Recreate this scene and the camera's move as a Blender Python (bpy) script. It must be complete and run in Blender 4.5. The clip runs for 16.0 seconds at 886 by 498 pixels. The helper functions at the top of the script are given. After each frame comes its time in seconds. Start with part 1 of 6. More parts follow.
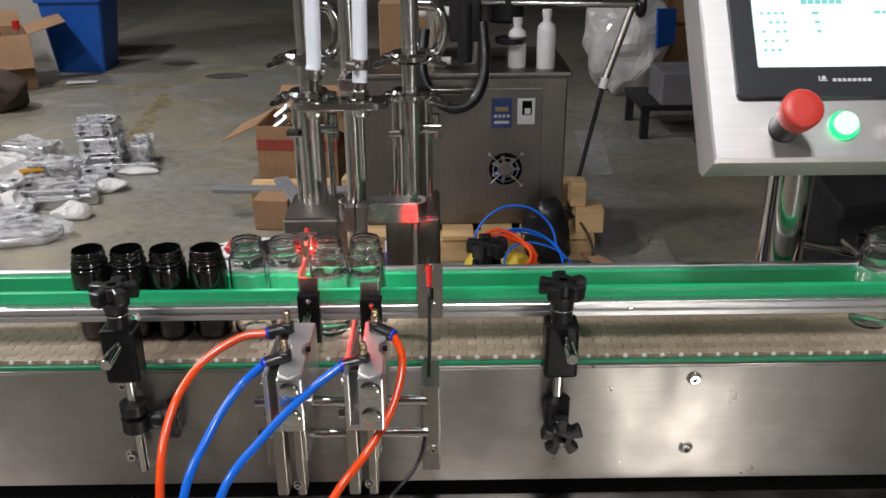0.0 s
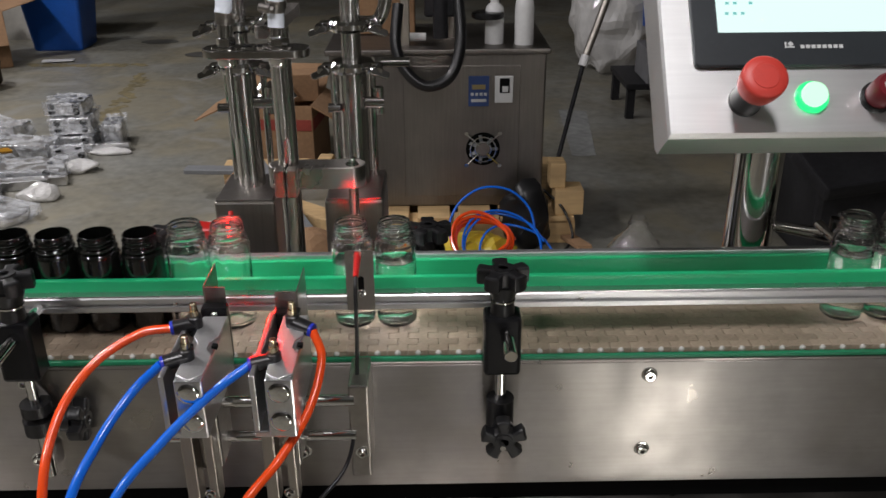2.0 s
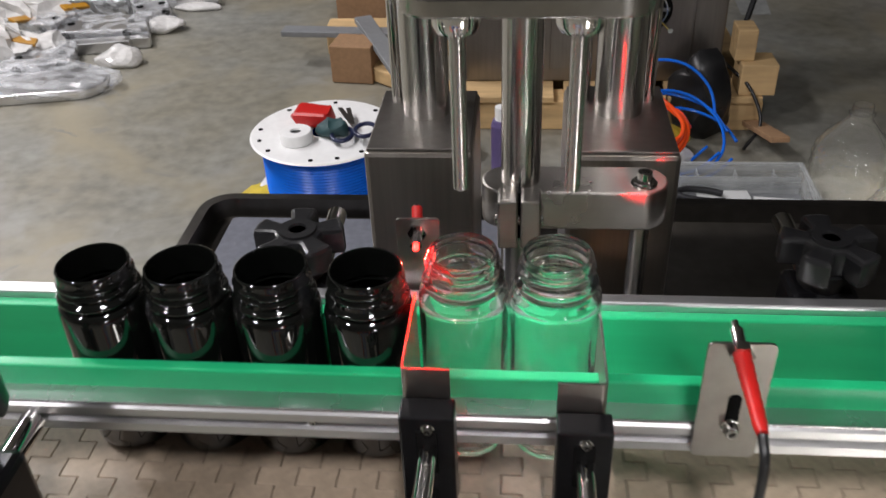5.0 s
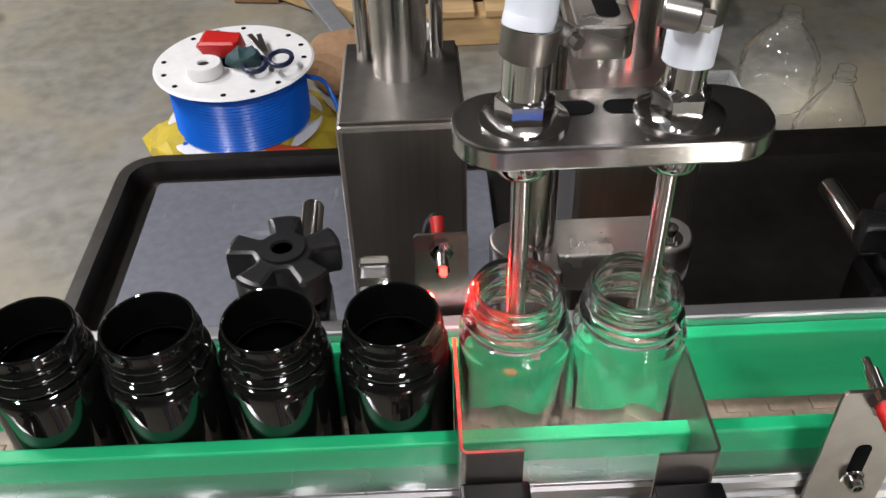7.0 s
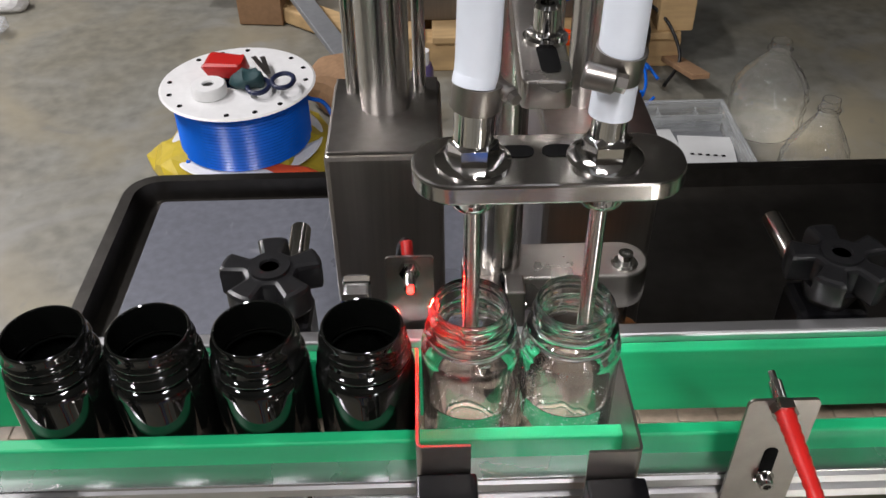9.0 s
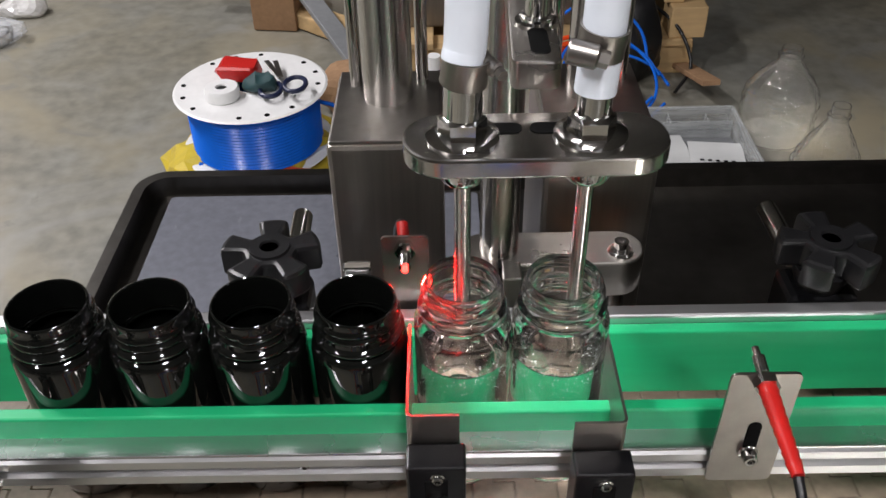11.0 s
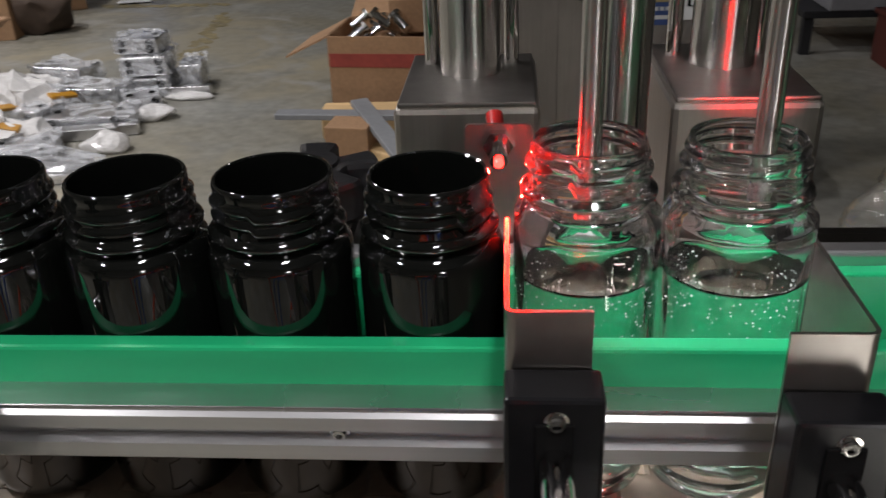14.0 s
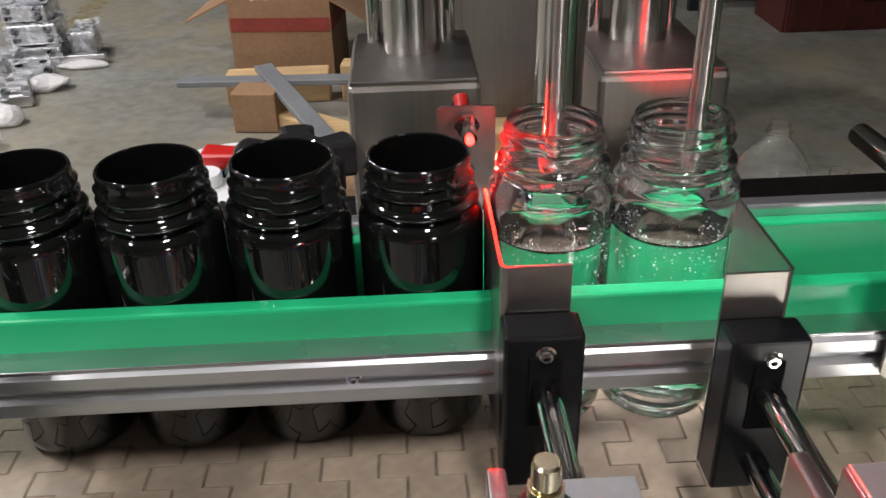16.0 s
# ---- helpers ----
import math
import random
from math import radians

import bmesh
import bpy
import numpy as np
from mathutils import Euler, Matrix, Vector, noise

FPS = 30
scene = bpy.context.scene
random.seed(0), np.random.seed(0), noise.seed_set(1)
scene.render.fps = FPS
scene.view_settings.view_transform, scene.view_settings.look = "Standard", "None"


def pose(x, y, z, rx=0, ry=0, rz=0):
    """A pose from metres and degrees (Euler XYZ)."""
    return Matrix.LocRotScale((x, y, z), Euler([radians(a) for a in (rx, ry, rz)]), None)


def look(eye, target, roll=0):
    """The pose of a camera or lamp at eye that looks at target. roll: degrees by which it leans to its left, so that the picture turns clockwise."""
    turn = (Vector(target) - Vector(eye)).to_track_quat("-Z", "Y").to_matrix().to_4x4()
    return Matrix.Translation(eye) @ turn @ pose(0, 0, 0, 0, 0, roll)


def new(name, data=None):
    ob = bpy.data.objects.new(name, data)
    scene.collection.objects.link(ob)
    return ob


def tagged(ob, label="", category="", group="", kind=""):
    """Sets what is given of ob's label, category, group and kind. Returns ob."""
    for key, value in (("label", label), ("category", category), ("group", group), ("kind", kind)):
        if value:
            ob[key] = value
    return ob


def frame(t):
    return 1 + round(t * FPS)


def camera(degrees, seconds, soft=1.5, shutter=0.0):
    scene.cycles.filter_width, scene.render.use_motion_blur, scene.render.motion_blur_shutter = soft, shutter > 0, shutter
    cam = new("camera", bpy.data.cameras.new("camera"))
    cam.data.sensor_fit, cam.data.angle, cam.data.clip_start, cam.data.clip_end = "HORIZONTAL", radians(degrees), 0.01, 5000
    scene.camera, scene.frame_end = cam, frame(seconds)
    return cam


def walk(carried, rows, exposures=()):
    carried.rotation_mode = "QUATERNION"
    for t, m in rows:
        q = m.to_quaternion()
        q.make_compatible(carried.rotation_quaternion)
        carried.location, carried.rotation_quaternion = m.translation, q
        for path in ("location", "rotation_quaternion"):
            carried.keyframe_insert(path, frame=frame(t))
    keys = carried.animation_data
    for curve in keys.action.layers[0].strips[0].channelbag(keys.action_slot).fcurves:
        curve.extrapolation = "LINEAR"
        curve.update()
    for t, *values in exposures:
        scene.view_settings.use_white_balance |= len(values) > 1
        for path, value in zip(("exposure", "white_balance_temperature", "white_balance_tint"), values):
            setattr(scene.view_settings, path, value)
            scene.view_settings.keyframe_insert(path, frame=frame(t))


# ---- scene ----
cam = camera(53.7, 16.0, shutter=0.5)
METRES, EYE, TILT, LEAN, TURN = 1.2, 1.27, 0.0, 0.0, -0.3
ROWS = [
    (0.0, 0.0, 0.0, 0.0, -0.22, -23.2, 0.51),
    (0.5, 0.012, 0.0043, -0.0031, -1.07, -23.12, 0.68),
    (1.0, 0.0243, 0.0236, -0.0133, -1.33, -23.7, 0.68),
    (1.5, 0.0512, 0.0523, -0.0197, -1.33, -24.15, 0.57),
    (2.0, 0.0537, 0.0684, -0.0265, -0.6, -24.42, 0.39),
    (2.5, 0.0459, 0.0794, -0.0314, 0.78, -24.94, 0.58),
    (3.0, 0.0265, 0.141, -0.0404, 1.11, -25.82, 1.11),
    (3.5, -0.0117, 0.2332, -0.0538, 0.18, -27.31, 1.72),
    (4.0, -0.0507, 0.3208, -0.0836, 0.37, -29.57, 1.73),
    (4.5, -0.0721, 0.4201, -0.1194, 5.83, -31.7, 1.92),
    (7.0, -0.1397, 0.5808, -0.1384, -1.88, -40.09, 1.34),
    (7.5, -0.1351, 0.5745, -0.1284, -1.74, -39.41, 1.1),
    (8.0, -0.1305, 0.5619, -0.1193, -1.32, -38.88, 0.96),
    (8.5, -0.1277, 0.5531, -0.1138, -1.13, -38.75, 0.8),
    (9.0, -0.1269, 0.5505, -0.1125, -1.15, -38.82, 0.61),
    (11.5, -0.1187, 0.5353, -0.1204, 0.75, -37.58, 0.99),
    (12.0, -0.1198, 0.5819, -0.2073, 5.17, -30.77, 1.79),
    (12.5, -0.1157, 0.5914, -0.2503, 8.74, -28.05, 1.71),
    (13.0, -0.0996, 0.5727, -0.2497, 9.26, -26.53, 1.7),
    (13.5, -0.1019, 0.5752, -0.2505, 8.85, -26.56, 2.34),
    (14.0, -0.1325, 0.5796, -0.2497, 4.16, -26.87, 2.16),
    (14.5, -0.144, 0.5745, -0.2483, 0.72, -27.82, 1.31),
    (15.0, -0.1471, 0.5612, -0.2409, -0.62, -28.66, 1.13),
    (15.5, -0.1524, 0.5558, -0.2367, -1.47, -29.11, 1.17),
    (16.0, -0.1542, 0.547, -0.23, -2.52, -29.65, 1.41),
]
walk(cam, [(t, pose(0, 0, EYE, TILT, LEAN, TURN) @ pose(METRES * x, METRES * y, METRES * z, 90 + pitch, roll, yaw)) for t, x, y, z, yaw, pitch, roll in ROWS],
     exposures=((0.0, 0.15), (0.5, 0.15), (1.0, -0.1), (2.0, -0.2), (3.5, -0.05), (4.0, -0.18), (4.5, 0.05), (7.0, 0.28), (8.0, 0.36), (8.5, 0.36), (9.0, 0.14), (11.5, 0.18), (12.0, 0.36), (12.5, 0.66), (13.0, 0.48), (13.5, 0.03), (14.0, -0.08), (14.5, -0.03), (15.0, 0.0), (15.5, 0.38), (16.0, 0.32)))


# ---- world and light ----
FLOOR = -0.04
wd = bpy.data.worlds.new("world")
scene.world = wd
wd.use_nodes = True
wd.node_tree.nodes["Background"].inputs[0].default_value = (0.02, 0.022, 0.025, 1)
wd.node_tree.nodes["Background"].inputs[1].default_value = 1.0
scene.view_settings.exposure = 0.0


def area(name, at, to, sx, sy, watts, color=(1, 1, 1)):
    d = bpy.data.lights.new(name, "AREA")
    d.shape, d.size, d.size_y, d.energy, d.color = "RECTANGLE", sx, sy, watts, color
    ob = new(name, d)
    ob.matrix_world = look(at, to)
    return ob


# workshop lamps, hung under the ceiling in rows
WHITE = (1.0, 0.965, 0.99)
# the second, lowest lamp is an added fill that brightens the conveyor
TUBES = [(-2.3, -0.5, 3.3, 66), (0.1, 0.0, 2.75, 28), (-3.1, 3.6, 3.4, 100), (-2.1, 1.8, 3.3, 54), (-4.6, 6.2, 3.6, 60)]
for lx, ly, lz, lw in TUBES:
    area("tube_light", (lx, ly, lz - 0.05), (lx, ly, 0), 0.2, 0.5, lw, WHITE)

# daylight through the frosted window behind the camera
area("window_light", (3.05, -7.42, 1.65), (1.4, 0.6, 0.9), 0.7, 1.0, 60, (1.0, 0.975, 0.98))
# small work lamp on the floor in front of the conveyor, mirrored in its side plate
area("work_light", (0.56, -0.135, 0.12), (0.26, 0.861, 0.62), 0.22, 0.26, 1.5, (1.0, 0.95, 0.88))


def spot(name, at, to, watts, size, color):
    d = bpy.data.lights.new(name, "SPOT")
    d.energy, d.spot_size, d.spot_blend, d.color, d.shadow_soft_size = watts, radians(size), 0.6, color, 0.002
    ob = new(name, d)
    ob.matrix_world = look(at, to)
    return ob


# the two photo sensors shine red
spot("sensor_light", (-0.1578, 0.9638, 0.8648), (-0.1480, 0.900, 0.884), 5.5, 76, (1, 0.004, 0.002))
spot("sensor_light", (-0.1578, 0.9638, 0.8648), (-0.1470, 0.915, 0.8790), 22.0, 36, (1, 0.006, 0.002))
spot("sensor_light", (-0.0115, 0.908, 0.8715), (-0.030, 1.1, 0.858), 2.6, 20, (1, 0.0, 0.0))


# ---- materials ----
def mat(name, color, rough=0.5, metal=0.0, grain=0.0, grain_scale=200.0, blotch=0.15, blotch_scale=6.0, bump=0.0,
        stretch=(1, 1, 1), rough_var=0.0, tint2=None, coat=0.0, island=0.0, aniso=0.0, axis="X", turn=0.0):
    m = bpy.data.materials.new(name)
    m.use_nodes = True
    nt = m.node_tree
    b = nt.nodes["Principled BSDF"]
    b.inputs["Roughness"].default_value, b.inputs["Metallic"].default_value = rough, metal
    b.inputs["Coat Weight"].default_value = coat
    if aniso:
        b.inputs["Anisotropic"].default_value, b.inputs["Anisotropic Rotation"].default_value = aniso, turn
        tg = nt.nodes.new("ShaderNodeTangent")
        tg.direction_type, tg.axis = "RADIAL", axis
        nt.links.new(tg.outputs[0], b.inputs["Tangent"])
    tc = nt.nodes.new("ShaderNodeTexCoord")
    mp = nt.nodes.new("ShaderNodeMapping")
    mp.inputs["Scale"].default_value = stretch
    nt.links.new(tc.outputs["Object"], mp.inputs["Vector"])
    n1, n2 = nt.nodes.new("ShaderNodeTexNoise"), nt.nodes.new("ShaderNodeTexNoise")
    n1.inputs["Scale"].default_value, n1.inputs["Detail"].default_value = grain_scale, 4
    n2.inputs["Scale"].default_value, n2.inputs["Detail"].default_value = blotch_scale, 5
    nt.links.new(mp.outputs["Vector"], n1.inputs["Vector"])
    nt.links.new(tc.outputs["Object"], n2.inputs["Vector"])
    r = nt.nodes.new("ShaderNodeMapRange")
    r.inputs["From Min"].default_value, r.inputs["From Max"].default_value = 0.3, 0.7
    nt.links.new(n2.outputs["Fac"], r.inputs["Value"])
    mix = nt.nodes.new("ShaderNodeMixRGB")
    c2 = tint2 or tuple(c * (1 - 2 * blotch) for c in color)
    mix.inputs[1].default_value, mix.inputs[2].default_value = (*color, 1), (*c2, 1)
    nt.links.new(r.outputs["Result"], mix.inputs[0])
    out = mix.outputs[0]
    if grain:
        g = nt.nodes.new("ShaderNodeMixRGB")
        g.blend_type = "MULTIPLY"
        g.inputs[0].default_value = 1.0
        gr = nt.nodes.new("ShaderNodeMapRange")
        gr.inputs["From Min"].default_value, gr.inputs["From Max"].default_value = 0.3, 0.7
        gr.inputs["To Min"].default_value, gr.inputs["To Max"].default_value = 1 - grain, 1 + grain * 0.3
        nt.links.new(n1.outputs["Fac"], gr.inputs["Value"])
        nt.links.new(out, g.inputs[1])
        nt.links.new(gr.outputs["Result"], g.inputs[2])
        out = g.outputs[0]
    if island:
        oi = nt.nodes.new("ShaderNodeObjectInfo")
        orr = nt.nodes.new("ShaderNodeMapRange")
        orr.inputs["To Min"].default_value, orr.inputs["To Max"].default_value = 1 - island, 1 + island
        nt.links.new(oi.outputs["Random"], orr.inputs["Value"])
        g = nt.nodes.new("ShaderNodeMixRGB")
        g.blend_type = "MULTIPLY"
        g.inputs[0].default_value = 1.0
        nt.links.new(out, g.inputs[1])
        nt.links.new(orr.outputs["Result"], g.inputs[2])
        out = g.outputs[0]
    nt.links.new(out, b.inputs["Base Color"])
    if rough_var:
        rr = nt.nodes.new("ShaderNodeMapRange")
        rr.inputs["From Min"].default_value, rr.inputs["From Max"].default_value = 0.3, 0.7
        rr.inputs["To Min"].default_value, rr.inputs["To Max"].default_value = max(0.02, rough - rough_var), rough + rough_var
        nt.links.new(n2.outputs["Fac"], rr.inputs["Value"])
        nt.links.new(rr.outputs["Result"], b.inputs["Roughness"])
    if bump:
        bp = nt.nodes.new("ShaderNodeBump")
        bp.inputs["Strength"].default_value, bp.inputs["Distance"].default_value = bump, 0.001
        nt.links.new(n1.outputs["Fac"], bp.inputs["Height"])
        nt.links.new(bp.outputs["Normal"], b.inputs["Normal"])
    return m


def stain(m, color, scale, lo, hi, stretch=(1, 1, 1), bend=1.2):
    """Lay irregular stains or scratches of another colour over a material."""
    nt = m.node_tree
    b = nt.nodes["Principled BSDF"]
    old = b.inputs["Base Color"].links[0].from_socket
    tc, mp, n = nt.nodes.new("ShaderNodeTexCoord"), nt.nodes.new("ShaderNodeMapping"), nt.nodes.new("ShaderNodeTexNoise")
    mp.inputs["Scale"].default_value = stretch
    n.inputs["Scale"].default_value, n.inputs["Detail"].default_value, n.inputs["Distortion"].default_value = scale, 7, bend
    r, mix = nt.nodes.new("ShaderNodeMapRange"), nt.nodes.new("ShaderNodeMixRGB")
    r.inputs["From Min"].default_value, r.inputs["From Max"].default_value = lo, hi
    nt.links.new(tc.outputs["Object"], mp.inputs["Vector"])
    nt.links.new(mp.outputs["Vector"], n.inputs["Vector"])
    nt.links.new(n.outputs["Fac"], r.inputs["Value"])
    nt.links.new(r.outputs["Result"], mix.inputs[0])
    nt.links.new(old, mix.inputs[1])
    mix.inputs[2].default_value = (*color, 1)
    nt.links.new(mix.outputs[0], b.inputs["Base Color"])


def glow(name, color, strength, base=(0.02, 0.02, 0.02)):
    m = mat(name, base, 0.3)
    b = m.node_tree.nodes["Principled BSDF"]
    b.inputs["Emission Color"].default_value, b.inputs["Emission Strength"].default_value = (*color, 1), strength
    return m


def glass(name, color=(1, 1, 1), rough=0.0, ior=1.45, clear=1.0):
    m = bpy.data.materials.new(name)
    m.use_nodes = True
    b = m.node_tree.nodes["Principled BSDF"]
    b.inputs["Base Color"].default_value = (*color, 1)
    b.inputs["Roughness"].default_value, b.inputs["IOR"].default_value = rough, ior
    b.inputs["Transmission Weight"].default_value = clear
    return m


def thin_film(name, color=(0.9, 0.92, 0.95), clear=0.55, scale=7.0):
    """Crumpled clear packing film: partly see-through, glossy."""
    m = bpy.data.materials.new(name)
    m.use_nodes = True
    nt = m.node_tree
    b = nt.nodes["Principled BSDF"]
    b.inputs["Base Color"].default_value, b.inputs["Roughness"].default_value = (*color, 1), 0.12
    tr, mx = nt.nodes.new("ShaderNodeBsdfTransparent"), nt.nodes.new("ShaderNodeMixShader")
    n = nt.nodes.new("ShaderNodeTexNoise")
    n.inputs["Scale"].default_value, n.inputs["Detail"].default_value = scale, 3
    r = nt.nodes.new("ShaderNodeMapRange")
    r.inputs["From Min"].default_value, r.inputs["From Max"].default_value = 0.35, 0.65
    r.inputs["To Min"].default_value, r.inputs["To Max"].default_value = 1 - clear * 1.2, 1 - clear * 0.5
    nt.links.new(n.outputs["Fac"], r.inputs["Value"])
    nt.links.new(r.outputs["Result"], mx.inputs[0])
    nt.links.new(tr.outputs[0], mx.inputs[1])
    nt.links.new(b.outputs[0], mx.inputs[2])
    nt.links.new(mx.outputs[0], nt.nodes["Material Output"].inputs["Surface"])
    return m


STEEL = mat("brushed_steel", (0.43, 0.405, 0.375), 0.37, 1.0, 0.05, 260, 0.14, 13, 0.04, (0.06, 1, 1), 0.12, aniso=0.86)
STEELV = mat("brushed_steel_upright", (0.46, 0.425, 0.38), 0.40, 1.0, 0.10, 260, 0.08, 7, 0.05, (1, 1, 0.03), 0.06)
DULLSTEEL = mat("dull_cabinet_steel", (0.27, 0.25, 0.23), 0.42, 1.0, 0.10, 160, 0.14, 4, 0.05, (1, 1, 0.05), 0.08)
SHEET = mat("worn_sheet_steel", (0.37, 0.345, 0.32), 0.36, 1.0, 0.12, 90, 0.12, 9, 0.08, (1, 1, 1), 0.08)
SATIN = mat("satin_steel", (0.55, 0.53, 0.50), 0.2, 1.0, 0.1, 180, 0.08, 14, 0.04, (1, 1, 1), 0.06)
CHROME = mat("polished_steel", (0.72, 0.71, 0.69), 0.09, 1.0, 0.05, 150, 0.05, 8, 0.0, (1, 1, 1), 0.03)
TURNED = mat("turned_polished_steel", (0.66, 0.645, 0.62), 0.20, 1.0, 0.06, 150, 0.05, 8, 0.0, (1, 1, 1), 0.03, aniso=0.9, axis="Z", turn=0.25)
LEDGE = mat("dull_aluminium", (0.60, 0.61, 0.61), 0.26, 0.95, 0.08, 200, 0.10, 18, 0.05, (0.1, 1, 1), 0.08)
ALU = mat("extruded_aluminium", (0.72, 0.72, 0.725), 0.38, 1.0, 0.06, 300, 0.06, 6, 0.03, (0.03, 1, 1), 0.05, aniso=0.5)
ALUBLK = mat("anodised_aluminium", (0.72, 0.72, 0.73), 0.28, 1.0, 0.06, 300, 0.06, 12, 0.02)
# paler copy of the block aluminium, with a white highlight in its colour
ALULIT = mat("aluminium_lit_top", (0.85, 0.85, 0.86), 0.34, 0.9, 0.05, 300, 0.05, 20, 0.02)
PANEL = mat("panel_steel", (0.80, 0.80, 0.79), 0.42, 0.85, 0.05, 300, 0.04, 6, 0.03, (0.04, 1, 1), 0.05)
TRAYM = mat("dark_tray_steel", (0.13, 0.122, 0.112), 0.36, 1.0, 0.15, 60, 0.15, 8, 0.06, (1, 1, 1), 0.08)
GREYPL = mat("grey_plastic_sheet", (0.22, 0.23, 0.27), 0.30, 0.35, 0.15, 120, 0.10, 5, 0.05, (1, 1, 1), 0.06)
stain(GREYPL, (0.30, 0.31, 0.34), 46, 0.66, 0.72, (1, 0.25, 1), 0.6)
stain(GREYPL, (0.26, 0.27, 0.30), 30, 0.67, 0.73, (0.2, 1, 1), 0.6)
GREEN = mat("green_plastic", (0.014, 0.44, 0.172), 0.36, 0.0, 0.10, 120, 0.08, 9, 0.03, (0.1, 1, 1), 0.06)
DGREEN = mat("green_wear_strip", (0.01, 0.20, 0.09), 0.4, 0.0, 0.15, 90, 0.12, 10, 0.03)
BLACK = mat("black_plastic", (0.012, 0.012, 0.013), 0.33, 0.0, 0.25, 260, 0.15, 14, 0.10, (1, 1, 1), 0.08)
BLACKM = mat("black_block", (0.006, 0.006, 0.007), 0.28, 0.0, 0.25, 200, 0.15, 14, 0.05)
BLACKG = mat("black_glossy_plastic", (0.004, 0.0045, 0.004), 0.05, 0.0, 0.1, 60, 0.1, 14, 0.0, coat=0.6)
BELTM = mat("tan_belt_plastic", (0.33, 0.26, 0.19), 0.45, 0.0, 0.18, 240, 0.16, 22, 0.08, (1, 1, 1), 0.08, island=0.10)
PINM = mat("white_pin", (0.75, 0.74, 0.70), 0.35, 0.0, 0.1, 200)
WHITEH = mat("white_hose", (0.80, 0.85, 0.92), 0.35, 0.0, 0.04, 80, 0.03, 14)
WHITEP = mat("white_plastic", (0.80, 0.80, 0.79), 0.35, 0.0, 0.05, 60, 0.04, 9)
RED = mat("red_plastic", (0.55, 0.015, 0.012), 0.38, 0.0, 0.1, 150, 0.1, 12, 0.03)
REDCAP = mat("red_button_plastic", (0.62, 0.055, 0.04), 0.42, 0.0, 0.05, 200, 0.05, 12)
ORANGE = mat("orange_tube", (0.90, 0.085, 0.012), 0.22, 0.0, 0.05, 60, 0.05, 10, coat=0.3)
BLUE = mat("blue_tube", (0.008, 0.15, 0.74), 0.22, 0.0, 0.05, 60, 0.06, 10, coat=0.3)
BLUEBIN = mat("blue_bin_plastic", (0.012, 0.10, 0.45), 0.4, 0.0, 0.1, 60, 0.1, 5)
BLUERING = mat("blue_ring", (0.02, 0.04, 0.50), 0.3)
BRASS = mat("nickel_brass", (0.70, 0.62, 0.42), 0.2, 1.0, 0.05, 200)
CARD = mat("brown_cardboard", (0.34, 0.20, 0.105), 0.85, 0.0, 0.15, 70, 0.12, 4, 0.08, (1, 1, 1), 0.0)
REDBAND = mat("red_printed_band", (0.30, 0.05, 0.035), 0.8, 0.0, 0.15, 60)
WOOD = mat("pale_pallet_wood", (0.66, 0.45, 0.22), 0.75, 0.0, 0.25, 40, 0.15, 5, 0.15, (0.15, 1, 1))
YELLOWBAG = mat("yellow_bag", (0.62, 0.47, 0.04), 0.4, 0.0, 0.1, 40)
CONCRETE = mat("workshop_floor", (0.245, 0.246, 0.222), 0.46, 0.0, 0.30, 22, 0.30, 2.1, 0.05, (1, 1, 1), 0.12, tint2=(0.195, 0.178, 0.130))
stain(CONCRETE, (0.27, 0.238, 0.165), 1.3, 0.50, 0.68)
stain(CONCRETE, (0.275, 0.272, 0.25), 2.7, 0.54, 0.74)
stain(CONCRETE, (0.185, 0.18, 0.155), 5.5, 0.60, 0.72, (1, 1, 1), 2.2)
STAIN = mat("yellow_floor_paint", (0.27, 0.225, 0.12), 0.6, 0.0, 0.35, 25, 0.2, 6)
WALLM = mat("plaster_wall", (0.45, 0.43, 0.38), 0.8, 0.0, 0.1, 30, 0.08, 1.0)
CEILM = mat("ceiling_paint", (0.34, 0.34, 0.34), 0.8, 0.0, 0.1, 20)
DARKM = mat("dark_painted_metal", (0.035, 0.035, 0.038), 0.5, 0.3, 0.2, 60, 0.15, 6)
GREYM = mat("grey_painted_metal", (0.26, 0.27, 0.28), 0.45, 0.2, 0.1, 60, 0.1, 5)
BEZEL = mat("dark_grey_bezel", (0.028, 0.033, 0.037), 0.35, 0.0, 0.08, 200, 0.05, 8)
SCREEN = glow("lit_screen", (0.80, 1.0, 0.97), 1.15)
SCRMARK = glow("screen_text", (0.28, 0.80, 0.76), 0.8)
LEDGREEN = glow("lit_green_lens", (0.55, 1.0, 0.66), 1.5)
GREENRING = glow("green_lens_rim", (0.02, 0.75, 0.22), 1.6)
LEDRED = glow("red_led", (1.0, 0.008, 0.006), 34.0)
BLUELAB = mat("blue_label", (0.03, 0.07, 0.22), 0.5)
LABELW = mat("white_label", (0.68, 0.69, 0.68), 0.5)
# black for print and displays, and for the shade inside gaps and holes
INKSHADE = mat("black_ink_and_shade", (0.006, 0.006, 0.006), 0.8)
for m_, sp_ in ((INKSHADE, 0.06), (BLACKM, 0.28), (DARKM, 0.2)):
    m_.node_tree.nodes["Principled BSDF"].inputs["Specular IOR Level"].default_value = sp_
CLEAR = glass("clear_bottle_plastic", (0.99, 0.992, 0.992), 0.0, 1.57, 0.998)
CLEAR.node_tree.nodes["Principled BSDF"].inputs["Specular IOR Level"].default_value = 0.8
BUBBLE = mat("white_bubble_foam", (0.74, 0.77, 0.76), 0.25, 0.0, 0.05, 60, 0.03)
